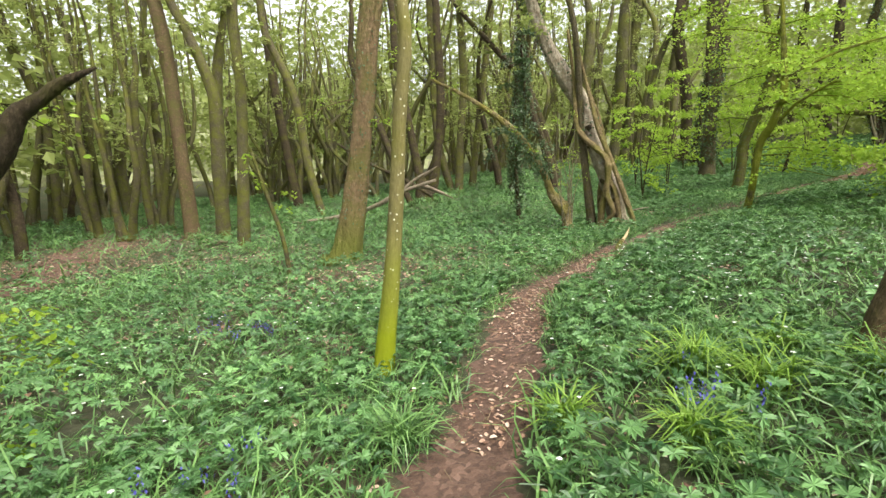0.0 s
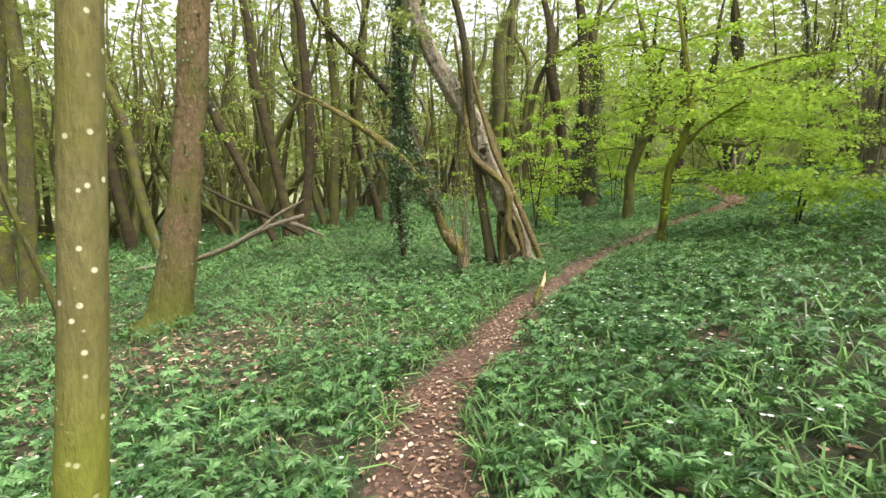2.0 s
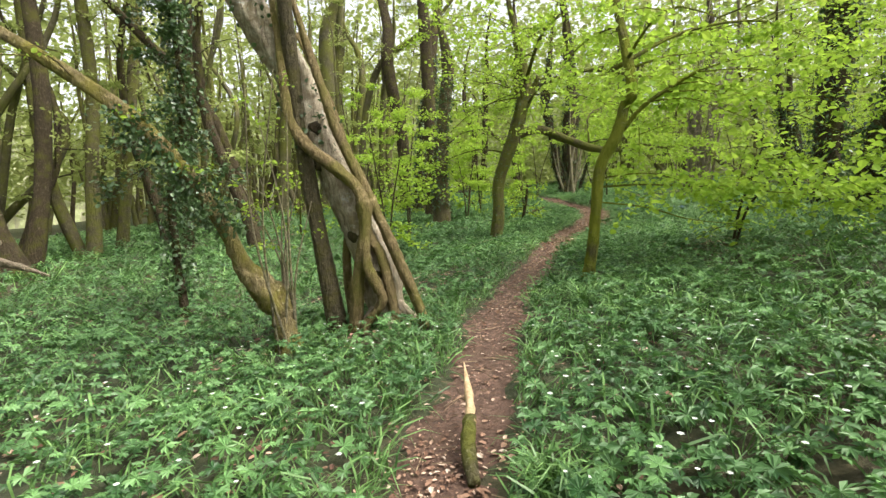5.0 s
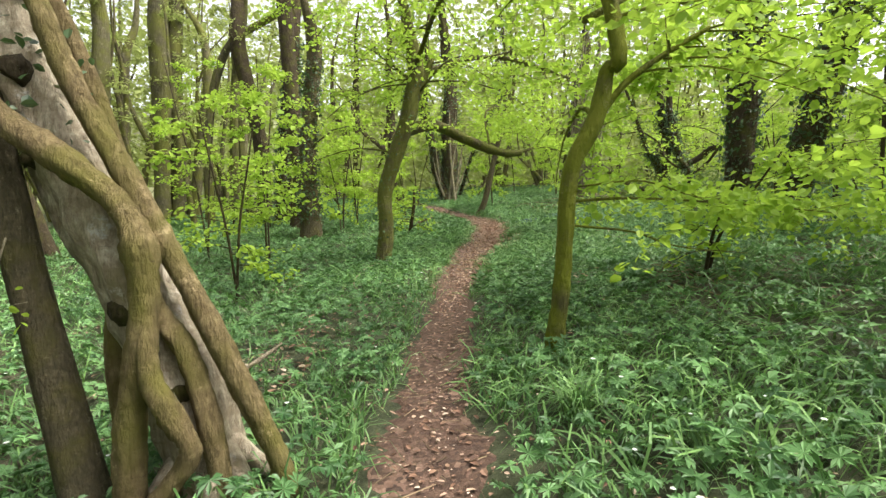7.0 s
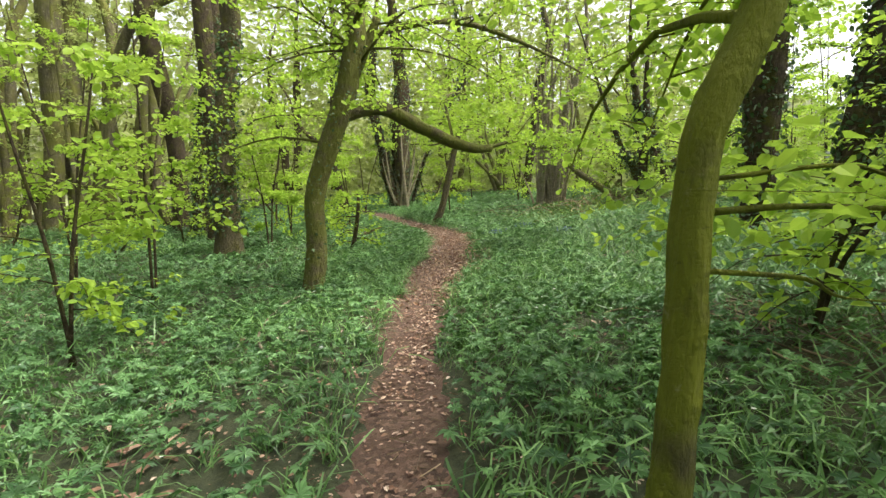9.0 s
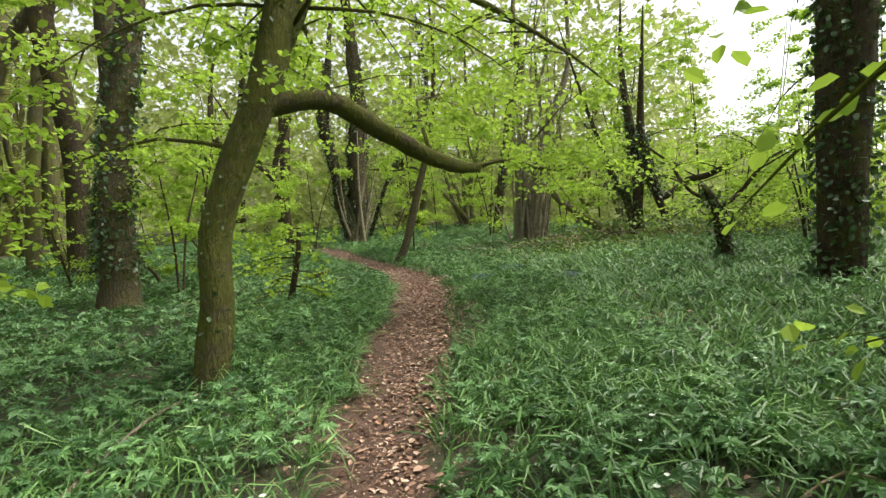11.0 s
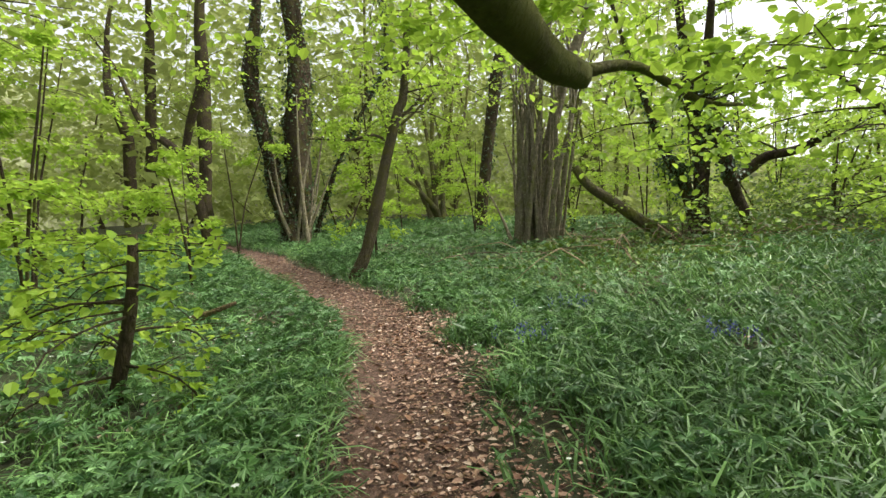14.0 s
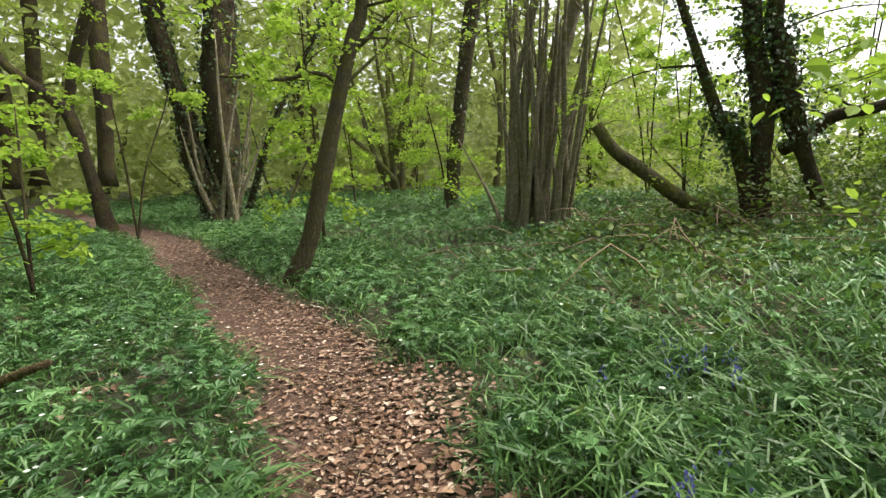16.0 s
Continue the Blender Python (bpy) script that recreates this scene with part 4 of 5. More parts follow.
tree("ivy_tree", "stout tree with a pale foot and ivy above", [[(11.33, 22.27, 0.64, 0.337), (11.34, 22.27, 1.38, 0.289), (11.31, 22.3, 2.1, 0.265), (11.34, 22.27, 3.52, 0.241), (11.44, 22.12, 5.04, 0.217), (11.51, 22.03, 6.43, 0.205)]], BARK_GREY, 9, 142, count=10, start=0.2, reach=(1.2, 2.8), leaf_per=60, leaf_size=0.095, ivy=1300, ivy_from=0.25, ivy_size=0.09)
tree("ivy_tree", "dark tree thick with ivy", [[(13.22, 27.24, 0.99, 0.358), (13.31, 27.12, 2.66, 0.358), (13.41, 26.98, 4.5, 0.375), (13.55, 26.78, 6.33, 0.341), (13.62, 26.68, 8.46, 0.307)]], BARK_DARK, 11, 143, leaf_per=44, count=8, ivy=3200, ivy_from=0.1, ivy_size=0.1)
tree("wood_tree", "woodland tree with brown bark", [[(13.72, 30.3, 1.18, 0.234), (13.46, 30.67, 1.87, 0.234), (13.34, 30.83, 3.81, 0.234), (13.37, 30.8, 6.68, 0.234)]], BARK_FAR, 11, 144, count=8, group="slender woodland trees")
tree("wood_tree", "woodland tree with brown bark", [[(12.67, 30.24, 1.09, 0.167), (12.68, 30.22, 2.24, 0.185), (12.71, 30.17, 4.62, 0.185), (12.85, 29.99, 7.32, 0.167)]], BARK_FAR, 11, 145, count=8, group="slender woodland trees")
tree("ivy_tree", "upright dark tree covered in ivy", [[(15.06, 11.76, 1.21, 0.256), (15.08, 11.73, 2.82, 0.279), (15.13, 11.66, 4.28, 0.302), (15.19, 11.6, 5.6, 0.349)]], BARK_DARK, 9, 146, leaf_per=44, count=8, start=0.25, ivy=2600, ivy_from=0.08, ivy_size=0.09)
tree("ivy_tree", "leaning dark tree covered in ivy", [[(13.86, 10.62, 1.13, 0.215), (13.94, 10.53, 2.1, 0.244), (14.13, 10.3, 3.23, 0.273), (14.33, 10.07, 4.34, 0.293), (14.44, 9.94, 4.89, 0.293)]], BARK_DARK, 8, 147, leaf_per=44, count=8, start=0.25, ivy=2600, ivy_from=0.08, ivy_size=0.09)
tree("broken_stump", "short broken dark stump", [[(16.89, 13.09, 1.36, 0.13), (16.86, 13.15, 1.74, 0.108), (16.79, 13.26, 2.25, 0.087), (16.74, 13.4, 2.55, 0.05), (16.8, 13.5, 2.72, 0.012)]], BARK_DARK, 2, 148, [[(16.8, 13.25, 2.2, 0.05), (17.05, 12.95, 2.45, 0.042), (17.0, 12.5, 3.0, 0.032), (17.4, 12.1, 3.3, 0.025), (17.5, 11.4, 4.0, 0.012)], [(16.8, 13.3, 2.3, 0.04), (16.55, 13.7, 2.6, 0.032), (16.75, 14.0, 3.1, 0.026), (16.5, 14.5, 3.5, 0.012)]], count=8, start=0.35, reach=(0.7, 1.9), leaf_per=20, leaf_size=0.08, grow=False, rough=0.2, category="stump", ivy=500, ivy_out=0.12)
tree("edge_tree", "mossy trunk leaning away at the edge of the plants", [[(3.22, 3.5, 0.1, 0.1), (3.3, 3.5, 0.55, 0.09), (3.7, 3.45, 2.2, 0.08), (4.0, 3.4, 3.6, 0.07)]], BARK_BROWN, 7, 149, count=5, start=0.6)


# bright leafy understory between the trunks
def understory(x, y, height, seed, label, spread=1.6, per=46, size=0.09):
    g = np.random.default_rng(seed)
    z = float(ground_z(x, y)[0])
    stems = []
    for k in range(2):
        dx, dy = g.normal(0, 0.25, 2)
        stems.append([(x + 0.05 * k, y, z - 0.1, 0.024), (x + dx * 0.5, y + dy * 0.5, z + height * 0.4, 0.02), (x + dx * 1.4, y + dy * 1.4, z + height * 0.75, 0.014), (x + dx * 2, y + dy * 2, z + height, 0.008)])
    tree("understory_tree", label, stems, BARK_DARK, height, seed, count=9, start=0.22, reach=(0.6, spread), leaf_per=per, leaf_size=size, grow=False, flare=0.1, rise=(0.0, 0.45), sides=8, group="leafy understory")


for k, (x, y, h) in enumerate(((8.4, 19.4, 4.5), (8.0, 21.6, 5.0), (15.0, 25.8, 4.5), (20.5, 22.4, 4.0), (12.3, 9.4, 3.2), (14.6, 9.2, 4.0), (10.4, 8.2, 4.5), (9.4, 6.4, 4.2), (12.6, 7.2, 5.0))):
    understory(x, y, h, 1000 + k, "slim understory tree with sprays of bright spring leaves")
for k, (x, y, h) in enumerate(((12.4, 22.2, 3.2), (13.9, 23.4, 4.0), (16.6, 23.8, 2.4), (20.2, 26.8, 3.6), (26.2, 25.2, 4.2), (29.5, 24.6, 5.0), (25.0, 16.2, 3.4), (26.8, 13.6, 3.6), (23.6, 13.0, 3.0), (21.8, 11.6, 3.4), (29.0, 18.5, 4.5), (24.2, 21.4, 3.0), (19.6, 11.8, 2.6), (18.2, 10.4, 3.0), (27.6, 11.2, 3.4), (25.2, 9.8, 3.6), (28.6, 15.6, 3.6), (24.4, 18.6, 3.0))):
    understory(x, y, h, 1100 + k, "bushy understory tree in fresh yellow-green leaf", 1.8, 54)

understory(9.6, 10.9, 1.5, 1300, "low sapling with a few large bright leaves", 1.1, 9, 0.11)
understory(6.6, 17.0, 3.0, 1301, "slim sapling with drooping bright leaves", 1.7, 24, 0.1)
for k, (x, y, h) in enumerate(((26.5, 16.9, 7.0), (27.2, 14.4, 7.6), (28.0, 12.2, 7.6), (25.6, 10.8, 7.0), (29.5, 9.0, 8.0))):
    understory(x, y, h, 1400 + k, "tall thin understory tree in fresh yellow-green leaf", 2.3, 60, 0.12)


# ---------------------------------------------------------------- the wood round about
def proto(name, label, mat, leaf_mat, stems, height, seed, count, leaf_per, leaf_size, reach, start=0.3, category="tree", group=""):
    g = np.random.default_rng(seed)
    made = []
    for k in range(stems):
        a = g.uniform(0, 2 * np.pi)
        o = np.array([np.cos(a), np.sin(a), 0]) * (0.25 if stems > 1 else 0.0)
        r = height * g.uniform(0.011, 0.017)
        lean = o * g.uniform(1.0, 5.5) + g.normal(0, 0.75 if stems == 1 else 0.45, 3) * np.array([1, 1, 0])
        sway, wave, ph = g.normal(0, 0.042 * height, 3) * np.array([1, 1, 0]), g.uniform(5, 9), g.uniform(0, 6.28)
        pts = [(*(o + np.array([0, 0, -0.3])), r * 1.2)]
        for q in (0.06, 0.16, 0.28, 0.4, 0.52, 0.65, 0.8, 1.0):
            p = o + lean * q ** 0.8 * 1.4 + sway * (np.sin(wave * q + ph) - np.sin(ph)) + g.normal(0, 0.012 * height * q, 3) * np.array([1, 1, 0]) + np.array([0, 0, height * q])
            pts.append((*p, max(0.012, r * (1 - 0.85 * q))))
        made.append(pts)
    t = thing(name, label, category, (0, 0, 0), group)
    for k, s in enumerate(made):
        a = np.array(s)
        v, f = tube(a[:, :3], a[:, 3], 7, 2, 0.08, seed + k, 0.4)
        make("trunk" if stems == 1 else "stem", v, f, mat, t)
    tubes, spots = spray(made, g, count, start, reach, leaf_per, leaf_size, (0.1, 0.9), 2, fine=False)
    v, f = joined(tubes)
    tagged(make("twigwork", v, f, mat, t), kind="stuff")
    v, f = leaves(spots, leaf_size, g, simple=(leaf_mat is LEAF_FAR))
    make("crown", v, f, leaf_mat, t, smooth=False)
    return t


def far_wood():
    g = np.random.default_rng(21)
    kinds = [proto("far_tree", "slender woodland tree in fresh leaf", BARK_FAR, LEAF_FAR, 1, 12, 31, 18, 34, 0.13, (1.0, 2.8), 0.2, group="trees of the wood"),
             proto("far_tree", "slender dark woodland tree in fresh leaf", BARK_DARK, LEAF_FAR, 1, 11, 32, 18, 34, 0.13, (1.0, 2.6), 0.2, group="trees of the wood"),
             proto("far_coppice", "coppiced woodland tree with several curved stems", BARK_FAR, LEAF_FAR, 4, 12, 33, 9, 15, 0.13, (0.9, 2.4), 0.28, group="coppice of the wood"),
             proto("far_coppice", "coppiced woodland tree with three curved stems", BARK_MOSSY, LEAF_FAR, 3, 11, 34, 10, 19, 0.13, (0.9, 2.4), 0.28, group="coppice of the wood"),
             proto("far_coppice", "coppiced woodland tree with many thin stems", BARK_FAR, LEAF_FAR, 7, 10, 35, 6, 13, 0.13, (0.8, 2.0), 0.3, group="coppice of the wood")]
    spots = []
    tries = 0
    while len(spots) < WOOD and tries < 20000:
        tries += 1
        x, y = g.uniform(-34, 44), g.uniform(-22, 58)
        d = float(off_path(x, y)[0][0])
        if d < 8.5 or (x - 9) ** 2 + (y - 14) ** 2 > 44**2:
            continue
        side = (x - 6) * 0.8 - (y - 12) * 0.6
        if side > 0 and g.random() < 0.35:
            continue
        if -9 < x < 4 and 3 < y < 26:
            continue
        if x > 24 and y < 16:
            continue
        if any((x - a) ** 2 + (y - b) ** 2 < 2.2 for a, b in spots):
            continue
        spots.append((x, y))
    used = set()
    for x, y in spots:
        k = g.integers(len(kinds))
        s = g.uniform(0.8, 1.2)
        m = Matrix.Translation((x, y, float(ground_z(x, y)[0]))) @ Matrix.Rotation(g.uniform(0, 6.28), 4, "Z") @ Matrix.Diagonal((s, s, s * g.uniform(0.9, 1.15), 1))
        if k not in used:
            used.add(k)
            kinds[k].matrix_basis = m
        else:
            src = kinds[k]
            keep = src.scale.copy()
            src.scale = (1, 1, 1)
            copy_thing(src, m)
            src.scale = keep
    return spots


far_wood()


def saplings():
    g = np.random.default_rng(44)
    kinds = [proto("leafy_sapling", "thin sapling in bright fresh leaf", BARK_MOSSY, LEAF_SPRING, 1, 3.2, 61, 9, 12, 0.085, (0.5, 1.2), 0.2, "sapling", "saplings of the wood"),
             proto("leafy_sapling", "bushy sapling in bright fresh leaf", BARK_DARK, LEAF_SPRING, 2, 2.4, 62, 7, 12, 0.085, (0.4, 1.0), 0.15, "sapling", "saplings of the wood")]
    used = set()
    for n in range(SAPLINGS):
        while True:
            x, y = g.uniform(4, 34), g.uniform(2, 42)
            d = float(off_path(x, y)[0][0])
            if d > (3.2 if y > 20 else 5.0) and (x > 13 or y > 18 or x > 9 and y < 10):
                break
        k = n % 2
        s = g.uniform(0.7, 1.3)
        m = Matrix.Translation((x, y, float(ground_z(x, y)[0]))) @ Matrix.Rotation(g.uniform(0, 6.28), 4, "Z") @ Matrix.Diagonal((s, s, s, 1))
        if k not in used:
            used.add(k)
            kinds[k].matrix_basis = m
        else:
            src = kinds[k]
            keep = src.scale.copy()
            src.scale = (1, 1, 1)
            copy_thing(src, m)
            src.scale = keep


saplings()


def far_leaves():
    """The wall of leaves deep in the wood, all round; its haze is only leaf colour."""
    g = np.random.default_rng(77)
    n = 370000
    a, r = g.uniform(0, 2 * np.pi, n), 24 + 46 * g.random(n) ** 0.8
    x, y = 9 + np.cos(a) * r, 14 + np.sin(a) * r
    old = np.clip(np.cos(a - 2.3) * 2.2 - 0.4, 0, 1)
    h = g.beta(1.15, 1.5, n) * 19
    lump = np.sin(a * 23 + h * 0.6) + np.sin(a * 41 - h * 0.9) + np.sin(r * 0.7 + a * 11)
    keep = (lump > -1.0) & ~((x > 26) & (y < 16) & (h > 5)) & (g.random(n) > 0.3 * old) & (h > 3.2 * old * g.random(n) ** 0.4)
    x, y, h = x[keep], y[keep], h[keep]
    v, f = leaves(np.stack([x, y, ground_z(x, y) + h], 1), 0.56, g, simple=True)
    tagged(make("far_foliage", v, f, LEAF_FAR, smooth=False), "pale green foliage deep in the wood, haze painted into its colour", "foliage", kind="stuff")


far_leaves()


def backdrop():
    n, rows = 240, 8
    a = np.linspace(0, 2 * np.pi, n, endpoint=False)
    top = 14 + 2.0 * np.sin(a * 7) + 1.6 * np.sin(a * 17 + 1) + 1.2 * np.sin(a * 41 + 2)
    top = np.where((a > 5.3) & (a < 6.1), 5.0, top)
    v = []
    for k in range(rows):
        q = k / (rows - 1)
        rad = 78 + 1.2 * np.sin(a * 31 + k * 2)
        x, y = 9 + np.cos(a) * rad, 14 + np.sin(a) * rad
        v.append(np.stack([x, y, slope(x, y) - 1 + q * (top + 1)], 1))
    i, j = np.meshgrid(np.arange(rows - 1), np.arange(n), indexing="ij")
    f = np.stack([i * n + j, i * n + (j + 1) % n, (i + 1) * n + (j + 1) % n, (i + 1) * n + j], -1).reshape(-1, 4)
    m, nn, l, bs = material("hazed_distant_wood")
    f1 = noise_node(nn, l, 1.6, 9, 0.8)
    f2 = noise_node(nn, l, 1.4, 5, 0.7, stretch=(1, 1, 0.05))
    # leaf and trunk tones are washed out here to paint in the distance haze
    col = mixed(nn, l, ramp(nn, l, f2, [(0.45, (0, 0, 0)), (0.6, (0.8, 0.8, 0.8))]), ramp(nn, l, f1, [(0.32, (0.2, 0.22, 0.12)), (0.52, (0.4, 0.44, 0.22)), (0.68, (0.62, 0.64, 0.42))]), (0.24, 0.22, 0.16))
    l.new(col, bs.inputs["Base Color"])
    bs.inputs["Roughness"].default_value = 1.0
    tagged(make("backdrop", np.vstack(v), f, m), "distant edge of the wood, haze painted into its pale colours", "backdrop", kind="structure")


backdrop()


# ---------------------------------------------------------------- plants of the wood floor
def field(n, box, g):
    x, y = g.uniform(box[0], box[1], n), g.uniform(box[2], box[3], n)
    d, k = off_path(x, y)
    return x, y, d, k


def patchy(x, y):
    return 0.5 + 0.25 * np.sin(0.9 * x + 1.3 * np.sin(0.5 * y)) + 0.25 * np.sin(1.1 * y + 1.7 * np.sin(0.6 * x + 1))


def bare(x, y):
    """Brown leafy ground with few plants: under the broad tree and towards the far track."""
    a = np.exp(-(((x + 1.2) / 2.6) ** 2 + ((y - 9.6) / 2.2) ** 2))
    b = np.exp(-(((x + 12) / 3.2) ** 2 + ((y - 15.5) / 4.5) ** 2)) + 0.8 * np.exp(-(((x + 6.5) / 3) ** 2 + ((y - 14) / 1.6) ** 2))
    c = np.exp(-(((x - 5.2) / 1.0) ** 2 + ((y - 13.6) / 0.9) ** 2)) * 0.7
    e = np.exp(-(((x - 19) / 2.6) ** 2 + ((y - 16.6) / 1.6) ** 2)) * 0.6
    h = 0.55 * np.exp(-(((x - 6.7) / 1.3) ** 2 + ((y - 14.1) / 1.0) ** 2))
    worn = 0.75 * np.clip((np.sin(1.9 * x + 1.1 * np.sin(1.3 * y)) * np.sin(2.3 * y + 1.4 * np.sin(0.9 * x)) - 0.6) / 0.3, 0, 1)
    return np.clip(a + b + c + e + h + worn, 0, 1)


def verge(x, y, d, k):
    """True on the strip of dead leaves along the outer side of the path's last bend."""
    k = np.clip(k, 1, 418)
    way = TRAIL[k + 1] - TRAIL[k - 1]
    out = way[:, 0] * (y - TRAIL[k, 1]) - way[:, 1] * (x - TRAIL[k, 0]) < 0
    wide = np.interp(k, (222, 236, 262, 300, 322), (0, 0.3, 0.62, 0.42, 0.0)) * (0.75 + 0.45 * np.sin(3.1 * x + 2 * np.sin(2.2 * y)))
    return out & (d < half_width(k) + wide)


BOX = (-20, 30, -4, 36)


def thin(x, y, d, k, g):
    """Which of many places keep a plant: dense by the path, sparser away from it."""
    dens = np.where(d < 2.6, 1.0, np.where(d < 6, 0.62, np.where(d < 12, 0.36, 0.15)))
    return g.random(len(x)) < dens * (1 - 0.85 * bare(x, y)) * np.where(verge(x, y, d, k), 0.12, 1.0)


def stature(d):
    return np.where(d < 2.6, 1.0, np.where(d < 6, 1.18, np.where(d < 12, 1.5, 2.1)))


STRIP_SHORT, STRIP_SHORT_FACES = STRIP[[0, 1, 4, 5, 6, 7]] * np.array([1, 1.15, 1]), np.array([(0, 1, 3, 2), (2, 3, 5, 4)])


def whorl(leaf_count, fingers, g):
    """A whorl of cut leaves round one stem: leaf_count leaves of some narrow leaflets each, one unit in reach."""
    vs, fs = [(0, 0, 0.04)], []
    for a in range(leaf_count):
        yaw = 2 * np.pi * a / leaf_count + g.normal(0, 0.2)
        drop = g.uniform(-0.2, 0.4)
        for b in range(fingers):
            way = yaw + (b - (fingers - 1) / 2) * (0.6 if fingers > 2 else 0.8) + g.normal(0, 0.08)
            far = (1.0 if b == (fingers - 1) / 2 else 0.84) * g.uniform(0.88, 1.08)
            c, s, w = np.cos(way), np.sin(way), 0.16 if fingers > 2 else 0.22
            mid, tilt, n = 0.62 * far, g.normal(0, 0.05), len(vs)
            vs += [(c * mid - s * w, s * mid + c * w, 0.14 - drop * mid + tilt), (c * far, s * far, -drop * far), (c * mid + s * w, s * mid - c * w, 0.14 - drop * mid - tilt)]
            fs.append((0, n + 2, n + 1, n))
    return np.array(vs, float), np.array(fs)


def hummock(x, y):
    """Small cushions and dips in the carpet of plants, from -1 to 1."""
    return np.sin(8.3 * x + 2.1 * np.sin(3.1 * y)) * np.sin(7.1 * y + 2.3 * np.sin(2.7 * x)) * 0.6 + np.sin(3.3 * x + 1.7 * np.sin(2.3 * y + 1)) * np.sin(3.9 * y) * 0.5


def strappy(x, y):
    """Where the strap leaves take over: the flat ground inside the path's last bend."""
    return np.exp(-(((x - 14.5) / 4.2) ** 2 + ((y - 13.8) / 3.2) ** 2))


def mercury():
    g = np.random.default_rng(5)
    x, y, d, k = field(MERCURY, BOX, g)
    ok = (d > half_width(k) + 0.03 + np.abs(g.normal(0, 0.13, len(x)))) & thin(x, y, d, k, g) & (g.random(len(x)) < (0.55 + 0.7 * patchy(x, y) + 0.45 * hummock(x, y)) * (1 - 0.6 * strappy(x, y)))
    x, y, d = x[ok], y[ok], d[ok]
    z, big = ground_z(x, y) + 0.045 * hummock(x, y), stature(d)
    bands = ((0, 2.6, 3, 3, "dense low green whorls of cut woodland leaves"), (2.6, 6, 3, 2, "low leafy plants carpeting the wood beside the path"), (6, 99, 4, 1, "low leafy plants carpeting the wood away from the path"))
    for lo, hi, leaf_count, fingers, label in bands:
        w = np.flatnonzero((d >= lo) & (d < hi))
        parts = []
        for pick in range(4):
            u = w[pick::4]
            n = len(u)
            shape, faces = whorl(leaf_count, fingers, g)
            at = np.stack([x[u], y[u], z[u] + (0.07 + 0.16 * g.beta(1.6, 1.6, n)) * big[u] ** 0.5], 1)
            size = big[u] * g.uniform(0.042, 0.09, n)
            parts.append(scatter(shape, faces, at, turn(g.uniform(0, 6.28, n), g.normal(0, 0.3, n), g.normal(0, 0.3, n)), size))
        v, f = joined(parts)
        tagged(make("woodland_plants", v, f, LEAF_GROUND, smooth=False), label, "ground plants", kind="stuff")


def blades():
    g = np.random.default_rng(6)
    x, y, d, k = (np.concatenate(q) for q in zip(field(BLADES, BOX, g), field(11000, (10, 20, 10.5, 19), g)))
    ok = (d > half_width(k) + 0.02 + np.abs(g.normal(0, 0.05, len(x)))) & thin(x, y, d, k, g) & (g.random(len(x)) < 1.2 - 0.55 * patchy(x, y) + 0.5 * strappy(x, y) - 0.3 * hummock(x, y))
    x, y, d = x[ok], y[ok], d[ok]
    z0, big0 = ground_z(x, y), stature(d) * g.uniform(0.7, 1.2, len(x))
    drift = 1.5 * np.sin(0.35 * x + 0.6) + 1.3 * np.cos(0.4 * y)
    for near in (True, False):
        w = np.flatnonzero((d < 2.6) == near)
        n, per = len(w), 7 if near else 4
        z, big = np.repeat(z0[w], per), np.repeat(big0[w], per)
        m = n * per
        at = np.stack([np.repeat(x[w], per) + g.normal(0, 0.035, m), np.repeat(y[w], per) + g.normal(0, 0.035, m), z - 0.01], 1)
        length = big * g.uniform(0.18, 0.38, m)
        size = np.stack([length, big * g.uniform(0.007, 0.014, m), length * g.uniform(0.4, 1.0, m)], 1)
        yaw = np.where(g.random(m) < 0.5, g.uniform(0, 2 * np.pi, m), np.repeat(drift[w], per) + g.normal(0, 0.8, m))
        tr = turn(yaw, g.uniform(-0.1, 0.42, m), g.normal(0, 0.35, m))
        v, f = scatter(STRIP if near else STRIP_SHORT, STRIP_FACES if near else STRIP_SHORT_FACES, at, tr, size)
        tagged(make("bluebell_leaves", v, f, LEAF_BLADE, smooth=False), "glossy strap-shaped green leaves of bluebells" if near else "strap-shaped green leaves farther from the path", "ground plants", kind="stuff")


def tuft(x, y, size, seed, mat):
    g = np.random.default_rng(seed)
    n = 110
    at = np.stack([g.normal(0, 0.05 * size, n), g.normal(0, 0.05 * size, n), np.full(n, -0.02)], 1)
    length = size * g.uniform(0.25, 0.5, n)
    v, f = scatter(STRIP, STRIP_FACES, at, turn(g.uniform(0, 2 * np.pi, n), g.uniform(0.2, 0.8, n), g.normal(0, 0.2, n)), np.stack([length, np.full(n, 0.011), length * g.uniform(0.3, 0.9, n)], 1))
    ob = make("sedge_tuft", v, f, mat, smooth=False)
    ob.location = (x, y, float(ground_z(x, y)[0]))
    tagged(ob, "arching tuft of bright green woodland sedge", "grass tuft", "sedge tufts")


